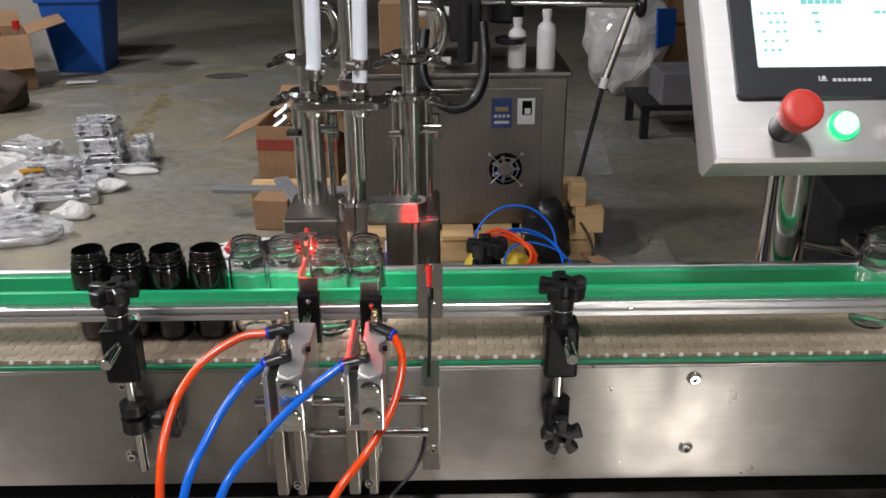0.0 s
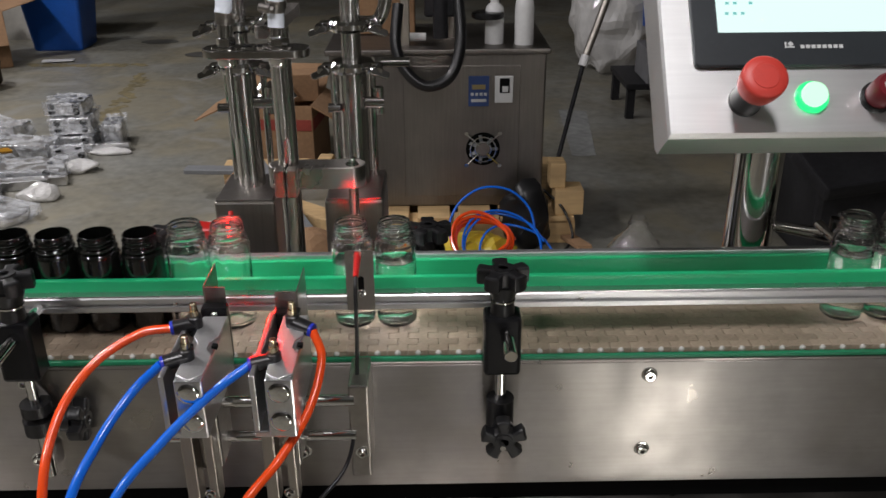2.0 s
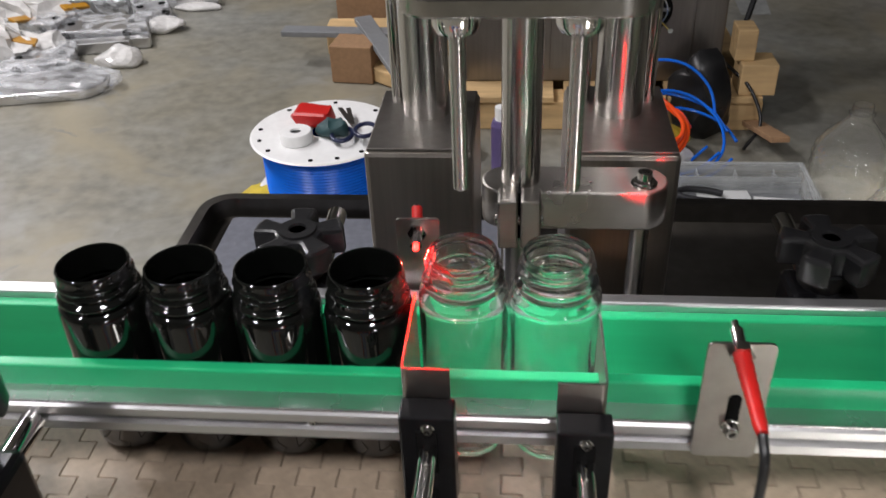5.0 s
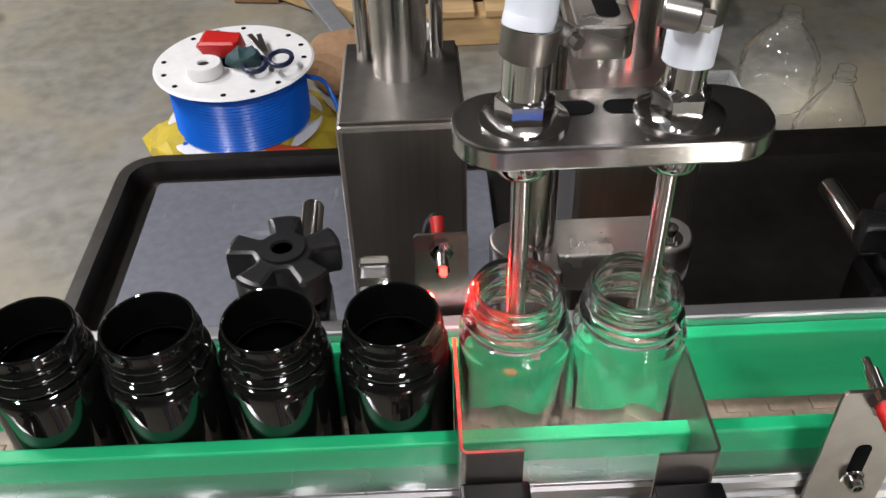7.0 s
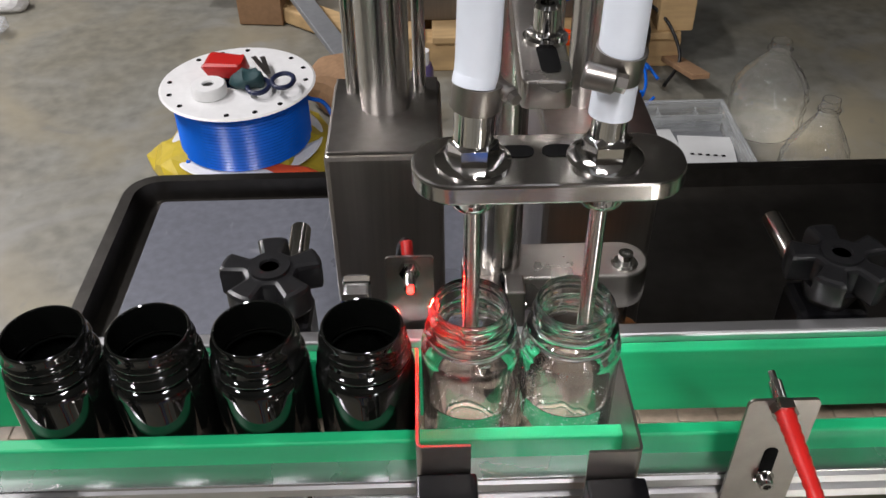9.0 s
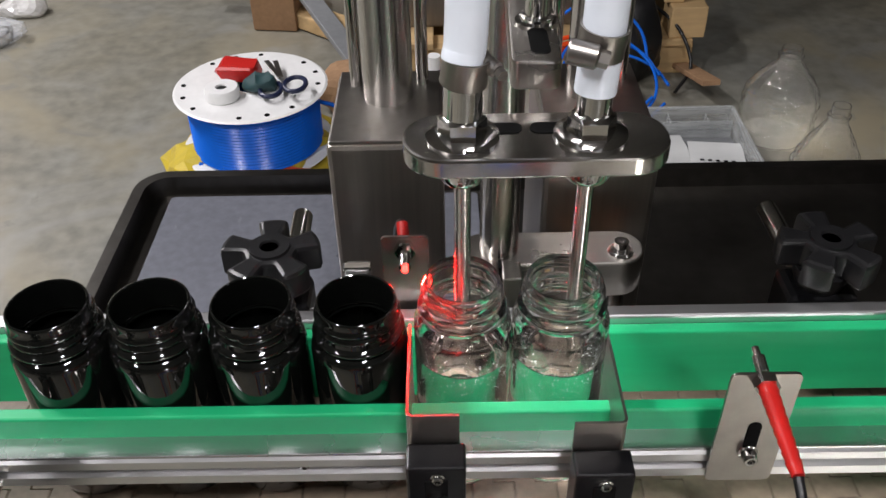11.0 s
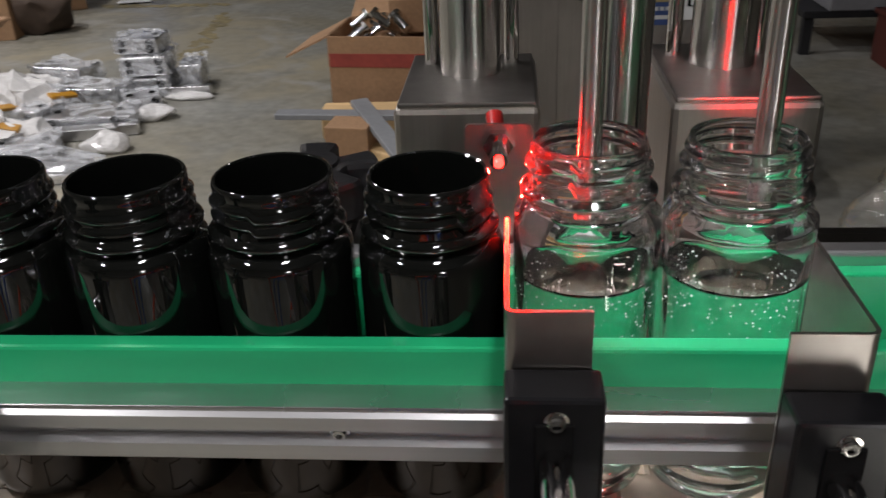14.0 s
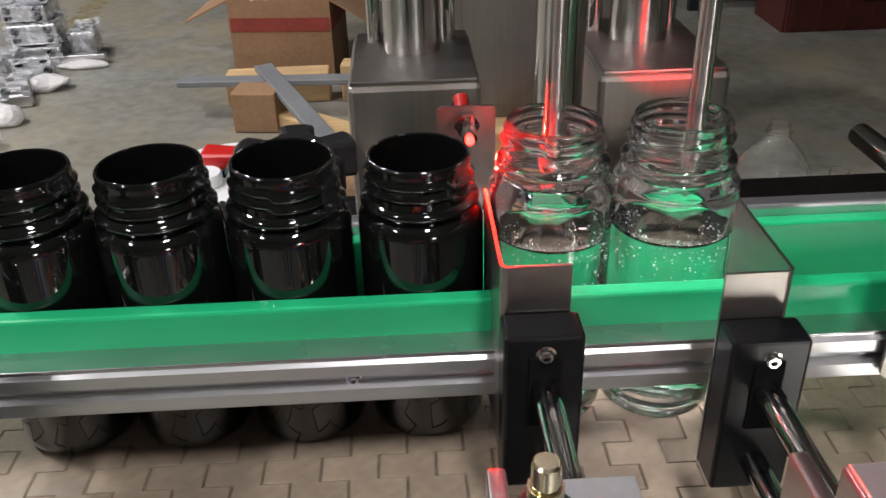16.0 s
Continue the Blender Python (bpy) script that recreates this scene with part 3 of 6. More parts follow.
def thread_wobble(bm, lo=0.1065, hi=0.1175):
    """Give the neck rings the slope of a screw thread."""
    for v in bm.verts:
        if lo < v.co.z < hi and (v.co.x ** 2 + v.co.y ** 2) ** 0.5 > 0.0160:
            v.co.z += 0.0011 * math.atan2(v.co.y, v.co.x) / math.pi
    return bm


def bottle(name, x, material, label, fill=None, turn=0.0, seg=56):
    b = thing(name, (x, MID if material is CLEAR else MID - 0.003, BELT_Z), label, "bottle", name + "s on the conveyor")
    HOME[b.name] = Vector()
    b.rotation_euler.z = radians(turn)
    bm = thread_wobble(lathe(nb(), OUT + INN, seg)) if material is CLEAR else lathe(nb(), BOUT, seg)
    if material is CLEAR:
        # blown plastic: the wall is thick and thin by turns
        for v in bm.verts:
            r0 = (v.co.x ** 2 + v.co.y ** 2) ** 0.5
            if 0.004 < v.co.z < 0.098 and r0 > 0.012:
                ux, uy = v.co.x / r0, v.co.y / r0
                inner = r0 < R - 0.0007 and v.co.z > 0.004
                n1 = noise.noise(Vector((ux * 2.3 + 5 * x, uy * 2.3, v.co.z * 30)))
                n2 = noise.noise(Vector((ux * 5.5, uy * 5.5 + 9 * x, v.co.z * 80)))
                d = 0.0009 * n1 + 0.0005 * n2 - 0.0008 if inner else 0.00010 * n2
                v.co.x, v.co.y = v.co.x + ux * d, v.co.y + uy * d
        part("body", bm, material, b).visible_shadow = False
    else:
        bm.free()
        part("body", lathe(nb(), BOUT[:10] + BOUT[-5:], seg), material, b)
        part("neck", thread_wobble(lathe(nb(), [(0.0166, 0.0912)] + BOUT[9:-5], seg), 0.0970, 0.1060), material, b, "threaded black neck")
    lq = None
    turn_r = -radians(turn)
    if fill:
        r = R - 0.0010
        lq = part("liquid", lathe(nb(), [(0, 0.0097), (0.006, 0.0091), (0.0110, 0.0075), (0.0150, 0.0051), (0.0178, 0.0050), (r - 0.0012, 0.0070), (r, 0.010), (r, fill), (r - 0.0002, fill + 0.0012), (r - 0.0010, fill + 0.0004), (r - 0.0026, fill - 0.0008), (0, fill - 0.001)], seg), WATER, b, "clear liquid")
        lq.visible_shadow = False
        rng = random.Random(int(1000 * abs(x)))
        bm = nb()
        for k in range(80):
            a, q = rng.uniform(math.pi, 2 * math.pi), (r - 0.0012) * rng.uniform(0.86, 1.0)
            z = fill - 0.0015 - abs(rng.gauss(0, 0.007))
            bmesh.ops.create_icosphere(bm, subdivisions=1, radius=rng.uniform(0.00014, 0.00038), matrix=Matrix.Translation((q * math.cos(a + turn_r), q * math.sin(a + turn_r), z)))
        for k in range(60):
            a, q = rng.uniform(0, 2 * math.pi), (r - 0.003) * rng.uniform(0.3, 1.0) ** 0.5
            bmesh.ops.create_icosphere(bm, subdivisions=1, radius=rng.uniform(0.00014, 0.00038), matrix=Matrix.Translation((q * math.cos(a), q * math.sin(a), fill - 0.0008)))
        bb = part("bubbles", bm, BUBBLE, lq, "tiny air bubbles")
        bb.visible_shadow, bb["kind"] = False, "stuff"
    return b, lq


blacks = [bottle("black_bottle", x, BLACKG, "glossy black open plastic bottle with threaded neck", None, 40 * i)[0] for i, x in enumerate((-0.407, -0.362, -0.317, -0.2705))]
LEVEL = 0.0775
A, liqA = bottle("clear_bottle", -0.2235, CLEAR, "clear open bottle with threaded neck, being filled", LEVEL, 70)
B, liqB = bottle("clear_bottle", -0.179, CLEAR, "clear open bottle with threaded neck, being filled", LEVEL, 200)
C, _ = bottle("clear_bottle", -0.130, CLEAR, "clear open bottle nearly full of clear liquid", 0.075, 130)
D, _ = bottle("clear_bottle", -0.0855, CLEAR, "clear open bottle nearly full of clear liquid", 0.075, 10)
bottle("clear_bottle", 0.519, CLEAR, "clear open bottle nearly full, waiting in line", 0.076, 15)
bottle("clear_bottle", 0.5645, CLEAR, "clear open bottle nearly full, waiting in line", 0.076, 95)
bottle("clear_bottle", 0.610, CLEAR, "clear open bottle nearly full, waiting in line", 0.076, 60)


# ---- stop gates ----
def gate(x, edge, dz, label):
    """A black block with a bent steel blade on two rods, which slides across the belt."""
    g = thing("stop_gate", (x, 0.88, 0.80), label, "stop gate", "stop gates")
    part("block", bx((x + 0.001, 0.8725, 0.8145 + dz), (0.0245, 0.0135, 0.059), 0.0012), BLACKM, g, "black plastic block")
    # black slip on the block for the shade of a recess
    part("recess_shade", bx((x + 0.001, 0.8655, 0.824 + dz), (0.0095, 0.0012, 0.026), 0.0004), INKSHADE, g)
    s = 1 if edge > x else -1
    xs = edge - s * 0.0218
    line = [(xs, 0.8795)] + [(edge - s * 0.003 + s * 0.003 * math.sin(a), 0.8825 - 0.003 * math.cos(a)) for a in [k * math.pi / 12 for k in range(7)]] + [(edge, 0.934)]
    z0, z1, th = 0.785 + dz, 0.860 + dz, 0.0012
    back = []
    for k, (px, py) in enumerate(line):
        a, b = line[max(k - 1, 0)], line[min(k + 1, len(line) - 1)]
        d = Vector((b[0] - a[0], b[1] - a[1])).normalized()
        back.append((px - s * d.y * th, py + s * d.x * th))
    part("blade", prism(nb(), line + back[::-1], z1 - z0, pose(0, 0, z0)), SHEET, g, "bent sheet steel blade")
    cap_screw(g, (x + 0.0015, 0.866, 0.8375 + dz), (0, -1, 0), 0.0023, 0.002)
    for z in (0.826, 0.797):
        part("guide_rod", rd((x + 0.0015, 0.868, z + dz), (x + 0.0015, 0.775, z + dz), 0.0042, 16), CHROME, g, "polished steel guide rod")
    return g


gateL = gate(-0.146, -0.157, 0.0, "sliding gate of black block and bent steel blade that stops bottles")
gateR = gate(-0.077, -0.0663, -0.006, "sliding gate of black block and bent steel blade that stops bottles")


def fitting(parent, at, way, tag):
    """A black push-in elbow with a blue ring and a brass screw on top."""
    at, way = Vector(at), Vector(way).normalized()
    f = part("fitting", rod(rod(nb(), at + Vector((0, 0, -0.012)), at + Vector((0, 0, 0.008)), 0.0068, 14, bev=0.001), at, at + way * 0.020, 0.0072, 16, bev=0.001), BLACK, parent, "black push-in elbow fitting")
    part("ring", rd(at + way * 0.019, at + way * 0.0225, 0.0066, 16, bev=0.0006), BLUERING, f, "blue release ring")
    part("adjuster", rod(rod(nb(), at + Vector((0, 0, 0.008)), at + Vector((0, 0, 0.014)), 0.0042, 12), at + Vector((0, 0, 0.014)), at + Vector((0, 0, 0.021)), 0.0034, 12, bev=0.0006), BRASS, f, "brass flow screw")
    return at + way * 0.022


def cylinder(x, flip):
    c = thing("air_cylinder", (x, 0.76, 0.66), "aluminium guided air cylinder with push-in fittings", "air cylinder", "air cylinders")
    part("body", bx((x + 0.004, 0.760, 0.808), (0.024, 0.112, 0.058), 0.0015), ALUBLK, c, "grey aluminium block")
    part("side_plate", bx((x - 0.0185, 0.762, 0.812), (0.005, 0.112, 0.056), 0.001), ALUBLK, c)
    part("base_plate", bx((x - 0.006, 0.760, 0.781), (0.030, 0.108, 0.006), 0.001), ALUBLK, c)
    for z in (0.825, 0.796):
        p = part("end_plug", lathe(nb(), [(0, 0), (0.0098, 0), (0.0098, 0.0012), (0.0080, 0.0026), (0.0066, 0.0030), (0, 0.0034)], 26, pose(x + 0.004, 0.704, z, 90, 0, 0)), CHROME, c, "round steel end plug")
    waist = [(0.0, -0.056), (0.0115, -0.048), (0.0115, -0.016), (0.0055, -0.006), (0.0055, 0.006), (0.0115, 0.016), (0.0115, 0.054), (0.0, 0.054)]
    ring = [(x + 0.004 + u, 0.760 + v) for u, v in waist] + [(x + 0.004 - u, 0.760 + v) for u, v in waist[::-1] if u]
    # top face takes the paler aluminium in place of its white highlight
    part("top_face", prism(nb(), ring, 0.0022, pose(0, 0, 0.8366), 0.0005), ALULIT, c, "milled top face, its white highlight put into the colour")
    # black boxes put shade into the notches beside the waist
    for v in (-0.001, 0.001):
        part("slot_shade", bx((x + 0.004 + v * 11, 0.760, 0.8375), (0.005, 0.006, 0.0036), 0.0004), INKSHADE, c)
    for yy in (0.725, 0.79):
        cap_screw(c, (x - 0.0215, yy, 0.822), (-1, 0, 0), 0.0036, 0.0035)
    # upright holder with slot, clamped on the cross shafts
    part("holder", bx((x - 0.022, 0.765, 0.715), (0.012, 0.020, 0.105), 0.0015), STEELV, c, "slotted steel upright")
    part("holder", bx((x - 0.002, 0.765, 0.715), (0.009, 0.020, 0.105), 0.0015), STEELV, c)
    part("clamp", bx((x - 0.012, 0.800, 0.728), (0.032, 0.05, 0.075), 0.003), SHEET, c)
    part("bolt", rd((x - 0.035, 0.765, 0.760), (x - 0.027, 0.765, 0.760), 0.006, 6), CHROME, c)
    cap_screw(c, (x - 0.006, 0.755, 0.677), (0, -1, 0), 0.004, 0.004)
    return c


cylL, cylR = cylinder(-0.146, 1), cylinder(-0.070, -1)
e1 = fitting(cylL, (-0.156, 0.795, 0.842), (-1, -0.25, -0.1), 1)
e2 = fitting(cylL, (-0.150, 0.738, 0.841), (-1, -0.45, -0.1), 2)
e3 = fitting(cylR, (-0.066, 0.795, 0.842), (1, -0.5, -0.2), 3)
e4 = fitting(cylR, (-0.074, 0.735, 0.838), (-1, -0.25, -0.1), 4)


def air_tube(pts, material, label):
    t = thing("air_tube", pts[0], label, "air tube", "air tubes")
    part("tube", tube(nb(), pts, 0.0041, 14, 10), material, t)


air_tube([tuple(e1), (-0.2049, 0.78, 0.8395), (-0.2392, 0.75, 0.8249), (-0.2565, 0.70, 0.7995), (-0.2584, 0.65, 0.7461), (-0.25, 0.60, 0.62), (-0.24, 0.58, 0.40)], ORANGE, "bright orange plastic air tube")
air_tube([tuple(e2), (-0.1948, 0.72, 0.8172), (-0.215, 0.68, 0.7938), (-0.2331, 0.64, 0.7538), (-0.24, 0.60, 0.66), (-0.23, 0.57, 0.40)], BLUE, "blue plastic air tube")
air_tube([tuple(e4), (-0.1227, 0.71, 0.8224), (-0.1627, 0.68, 0.793), (-0.2, 0.64, 0.7533), (-0.215, 0.60, 0.66), (-0.21, 0.57, 0.40)], BLUE, "blue plastic air tube")
air_tube([tuple(e3), (-0.0382, 0.77, 0.8166), (-0.0474, 0.735, 0.7859), (-0.0713, 0.70, 0.7579), (-0.1011, 0.66, 0.7354), (-0.15, 0.61, 0.66), (-0.17, 0.58, 0.40)], ORANGE, "bright orange plastic air tube")

cb = thing("cross_bracket", (-0.01, 0.85, 0.65), "steel bracket with two cross shafts on the conveyor side", "bracket")
part("end_plate", bx((-0.0105, 0.833, 0.709), (0.020, 0.056, 0.109), 0.002), SHEET, cb, "bent steel end plate")
for z in (0.748, 0.707):
    part("shaft", rd((-0.20, 0.805, z), (-0.014, 0.805, z), 0.0058, 18, bev=0.0006), CHROME, cb, "polished cross shaft")
cap_screw(cb, (-0.009, 0.805, 0.685), (0, -1, 0), 0.005, 0.005)
part("foot_plate", bx((-0.19, 0.84, 0.709), (0.012, 0.045, 0.109), 0.002), SHEET, cb)


# ---- photo sensors ----
def cable(pts, r, material, label):
    t = thing("cable", pts[0], label, "cable", "cables")
    part("cable", tube(nb(), pts, r, 10, 8), material, t)


fs = thing("photo_sensor", (-0.0105, 0.892, 0.81), "slotted steel plate holding a photo sensor with red sleeve", "sensor", "photo sensors")
bm = nb()
prism(bm, rounded(0.029, 0.068, 0.003), 0.0015, pose(-0.0105, 0.8905, 0.837, 90, 0, 0))
part("plate", bm, SHEET, fs, "steel mounting plate")
# slot drawn as a black slip, its inner shade in the colour
part("slot_shade", prism(nb(), rounded(0.006, 0.024, 0.0028), 0.0006, pose(-0.0095, 0.8893, 0.830, 90, 0, 0)), INKSHADE, fs)
cap_screw(fs, (-0.0095, 0.889, 0.823), (0, -1, 0), 0.0033, 0.006)
rib = []
for k in range(9):
    rib += [(0.0041 - 0.00012 * k, 0.0046 * k), (0.0036 - 0.00012 * k, 0.0046 * k + 0.0036)]
way = Vector((0.0009, -0.043, -0.006)).to_track_quat("Z", "Y").to_matrix().to_4x4()
part("sleeve", lathe(nb(), [(0, 0)] + rib + [(0.0024, 0.0425), (0, 0.0425)], 18, Matrix.Translation((-0.0115, 0.888, 0.868)) @ way), RED, fs, "ribbed red cable sleeve")
part("nut", rd((-0.0113, 0.8895, 0.868), (-0.0113, 0.8850, 0.8675), 0.0055, 6), CHROME, fs)
part("head", rod(rod(nb(), (-0.0113, 0.892, 0.868), (-0.0113, 0.900, 0.8695), 0.0030, 12), (-0.0113, 0.900, 0.8695), (-0.0113, 0.905, 0.8702), 0.0017, 10), CHROME, fs, "threaded sensor head")
cable([(-0.0106, 0.846, 0.8622), (-0.0106, 0.836, 0.852), (-0.0110, 0.833, 0.81), (-0.0122, 0.830, 0.775), (-0.0140, 0.818, 0.73), (-0.0225, 0.79, 0.685), (-0.0494, 0.76, 0.6624), (-0.10, 0.74, 0.62), (-0.15, 0.72, 0.48)], 0.0020, BLACK, "thin black sensor cable")
bs = thing("photo_sensor", (-0.160, 0.982, 0.80), "steel plate holding a photo sensor with glowing red tip", "sensor", "photo sensors")
part("plate", prism(nb(), rounded(0.023, 0.060, 0.002), 0.0015, pose(-0.1595, 0.983, 0.843, 90, 0, 0)), SHEET, bs, "steel mounting plate")
part("sleeve", tube(nb(), [(-0.160, 0.985, 0.866), (-0.1605, 0.990, 0.8695), (-0.161, 0.994, 0.8725)], 0.0030, 14), RED, bs, "red cable sleeve")
part("nut", rd((-0.1595, 0.9815, 0.8665), (-0.1595, 0.977, 0.8665), 0.0052, 6), CHROME, bs)
part("head", rd((-0.1595, 0.981, 0.8665), (-0.1592, 0.9685, 0.8645), 0.0030, 14), CHROME, bs, "steel sensor head")
part("led", lathe(nb(), [(0, -0.001), (0.0015, -0.001), (0.0017, 0.0008), (0.001, 0.002), (0, 0.0022)], 12, pose(-0.1592, 0.9678, 0.8643, 90, 0, 0)), LEDRED, bs, "glowing red sensor tip")
cable([(-0.161, 0.994, 0.8725), (-0.163, 1.000, 0.867), (-0.166, 1.02, 0.84), (-0.168, 1.03, 0.77), (-0.17, 1.03, 0.66)], 0.0019, BLACK, "thin black sensor cable")
part("support", bx((-0.1595, 0.995, 0.80), (0.016, 0.022, 0.04), 0.002), SHEET, bs)

# ---- filling head, drawn in its lowered position ----
head = thing("filling_head", (-0.107, 0.94, 0.86), "steel plate with two filling nozzles and white hoses", "filling head")
part("nozzle_plate", prism(nb(), rounded(0.1035, 0.036, 0.0165, 10), 0.0085, pose(-0.1040, 0.938, 0.9465), 0.0012), SATIN, head, "rounded thick steel plate")
# slots are flat black patches, the shade of the openings put into colour
for x in (-0.1165, -0.1005):
    part("slot_shade", prism(nb(), rounded(0.013, 0.008, 0.0039), 0.0006, pose(x + 0.001, 0.943, 0.9548)), INKSHADE, head)
for x, y, tilt in ((-0.1325, 0.937, 0), (-0.083, 0.937, 0)):
    part("flange", lathe(nb(), [(0, 0), (0.0145, 0), (0.0145, 0.0012), (0.0105, 0.0024), (0, 0.0024)], 30, pose(x, y, 0.955)), CHROME, head)
    part("nut", lathe(nb(), [(0, 0), (0.0095, 0), (0.0095, 0.007), (0.0078, 0.008), (0.0066, 0.010), (0, 0.010)], 6, pose(x, y, 0.957)), CHROME, head, "hexagon hose nut")
    part("collar", lathe(nb(), [(0, 0), (0.0085, 0), (0.0100, 0.003), (0.0100, 0.009), (0, 0.009)], 24, pose(x, y, 0.9365)), CHROME, head)
    part("nozzle", lathe(nb(), [(0, 0), (0.0029, 0), (0.0035, 0.0006), (0.0035, 0.08), (0, 0.08)], 20, pose(x, y, 0.863)), TURNED, head, "thin steel filling nozzle")
    part("spigot", rd((x, y, 0.965), (x + 0.001, y + 0.001, 0.989 if x < -0.1 else 0.985), 0.0076 if x < -0.1 else 0.0066, 20), CHROME, head)
    z0 = 0.9875 if x < -0.1 else 0.974
    part("hose", tube(nb(), [(x, y, z0), (x + 0.0015, y + 0.002, 1.0), (x + 0.003, y + 0.006, 1.06), (x + 0.004, y + 0.014, 1.15), (x + 0.004, y + 0.05, 1.30), (x + 0.004, y + 0.14, 1.42), (x + 0.002, y + 0.25, 1.36)], 0.0080, 20, 8), WHITEH, head, "white silicone hose")
    zc = 0.9835 if x < -0.1 else 0.994
    c = part("hose_clamp", lathe(nb(), [(0.0080, -0.0052), (0.0092, -0.0055), (0.0090, -0.0044), (0.0090, 0.0044), (0.0092, 0.0055), (0.0080, 0.0052)], 28, pose(x + 0.001, y + 0.0015, zc, 4, 6, 0)), SHEET, head, "slotted steel hose clamp")
    sx = 0.0095 if x < -0.1 else -0.0085
    if x < -0.1:
        h0, h1, h2, hr = (x + 0.008, y + 0.003, zc + 0.002), (x + 0.013, y - 0.004, zc + 0.001), (x + 0.0145, y - 0.0065, zc + 0.0005), 0.0032
    else:
        h0, h1, h2, hr = (x - 0.0130, y - 0.0080, zc + 0.0005), (x - 0.0020, y - 0.0105, zc - 0.0015), (x + 0.0015, y - 0.0112, zc - 0.0022), 0.0046
    part("screw_housing", rod(nb(), h0, h1, hr, 24, bev=0.0008), SHEET, c, "rolled steel screw housing")
    part("clamp_screw", rod(nb(), h1, h2, hr * 0.72, 6), SHEET, c, "hexagonal clamp screw")
# bar that carries the plate, with slot and bolt
part("carrier_bar", prism(nb(), rounded(0.021, 0.148, 0.004), 0.013, pose(-0.0985, 1.046, 0.956, 0, 0, -2), 0.001), STEEL, head, "slotted steel bar")
# black patch on the bar for the shade in its slot
part("bar_slot_shade", prism(nb(), rounded(0.0085, 0.026, 0.004), 0.0006, pose(-0.0985, 0.992, 0.9688)), INKSHADE, head)
bm = lathe(nb(), [(0, 0), (0.0098, 0), (0.0098, 0.002), (0.0080, 0.002), (0.0080, 0.004), (0.0056, 0.0045), (0.0056, 0.015), (0.0048, 0.0165), (0.0032, 0.0165), (0.0032, 0.011), (0, 0.011)], 28, pose(-0.0978, 1.010, 0.969))
part("bar_bolt", bm, CHROME, head, "socket head bolt with washers")
RY = 1.080
part("lift_rod", rd((-0.106, RY, 0.66), (-0.106, RY, 1.085), 0.0122, 32, bev=0.001), TURNED, head, "polished lift rod")
# arm clamped round the rod, with two split ears towards the belt
part("arm", prism(nb(), rounded(0.116, 0.034, 0.0165, 10), 0.027, pose(-0.0725, RY, 0.7605), 0.0014), STEEL, head, "rounded steel arm")
for x in (-0.1135, -0.0995):
    part("clamp_ear", bx((x, RY - 0.0235, 0.7725), (0.0125, 0.018, 0.034), 0.0015), STEEL, head, "ear of the split clamp")
# thin black slip for the shade between the two ears
part("clamp_gap_shade", bx((-0.1065, RY - 0.0185, 0.7735), (0.0018, 0.008, 0.033)), INKSHADE, head)
part("clamp_screw", rd((-0.122, RY - 0.024, 0.772), (-0.0915, RY - 0.024, 0.772), 0.0034, 12, bev=0.0006), CHROME, head)
bm = lathe(nb(), [(0, 0), (0.0082, 0), (0.0082, 0.0014), (0.0068, 0.0014), (0.0068, 0.003), (0.0045, 0.003), (0.0045, 0.009), (0.0026, 0.009), (0.0026, 0.006), (0, 0.006)], 24, pose(-0.0300, RY - 0.006, 0.7875))
part("arm_bolt", bm, CHROME, head, "socket head bolt")
part("guide_pin", rd((-0.030, RY - 0.006, 0.60), (-0.030, RY - 0.006, 0.765), 0.0062, 18), TURNED, head)

rb = thing("ribbed_bracket", (-0.197, 1.05, 0.70), "short ribbed bright aluminium bracket behind the rail", "bracket")
part("body", bx((-0.197, 1.055, 0.735), (0.016, 0.075, 0.07), 0.002), ALUBLK, rb)
for k in range(4):
    part("rib", bx((-0.197, 1.03 + 0.018 * k, 0.771), (0.018, 0.007, 0.003), 0.001), CHROME, rb)
gbu = thing("guide_bush", (-0.030, 1.074, 0.58), "worn brown guide bush with clamp bolt", "bush")
part("body", rd((-0.030, 1.074, 0.58), (-0.030, 1.074, 0.724), 0.0135, 24, bev=0.001), STEELV, gbu)
part("collar", lathe(nb(), [(0.0066, 0), (0.0185, 0), (0.0185, 0.006), (0.0066, 0.008)], 28, pose(-0.030, 1.074, 0.723)), mat("rusty_bronze", (0.30, 0.13, 0.045), 0.4, 0.6, 0.3, 90), gbu, "rust brown collar")
part("bolt", rd((-0.018, 1.066, 0.716), (0.004, 1.062, 0.716), 0.0045, 12, bev=0.0006), CHROME, gbu)

# ---- filler column blocks on the tray table ----
tr = thing("machine_table", (0.02, 1.2, FLOOR), "dark steel tray table with raised rim behind the conveyor", "table")
TZ = 0.575
part("tray", prism(nb(), rounded(1.012, 0.445, 0.035), 0.004, pose(0.03, 1.243, TZ)), TRAYM, tr, "dark steel tray")
outer, inner = rounded(1.012, 0.445, 0.035), rounded(0.988, 0.421, 0.026)
bm = nb()
rings = [[bm.verts.new((0.03 + x, 1.243 + y, z)) for x, y in o] for o, z in ((outer, TZ - 0.045), (outer, TZ + 0.024), (outer, TZ + 0.026), (inner, TZ + 0.026), (rounded(0.982, 0.415, 0.024), TZ + 0.004))]
for a, b in zip(rings, rings[1:]):
    for i in range(len(a)):
        j = (i + 1) % len(a)
        bm.faces.new((a[i], a[j], b[j], b[i]))
part("rim", bm, TRAYM, tr, "raised rounded rim")
part("frame", bx((0.02, 1.25, TZ - 0.07), (0.95, 0.38, 0.05), 0.004), STEEL, tr)
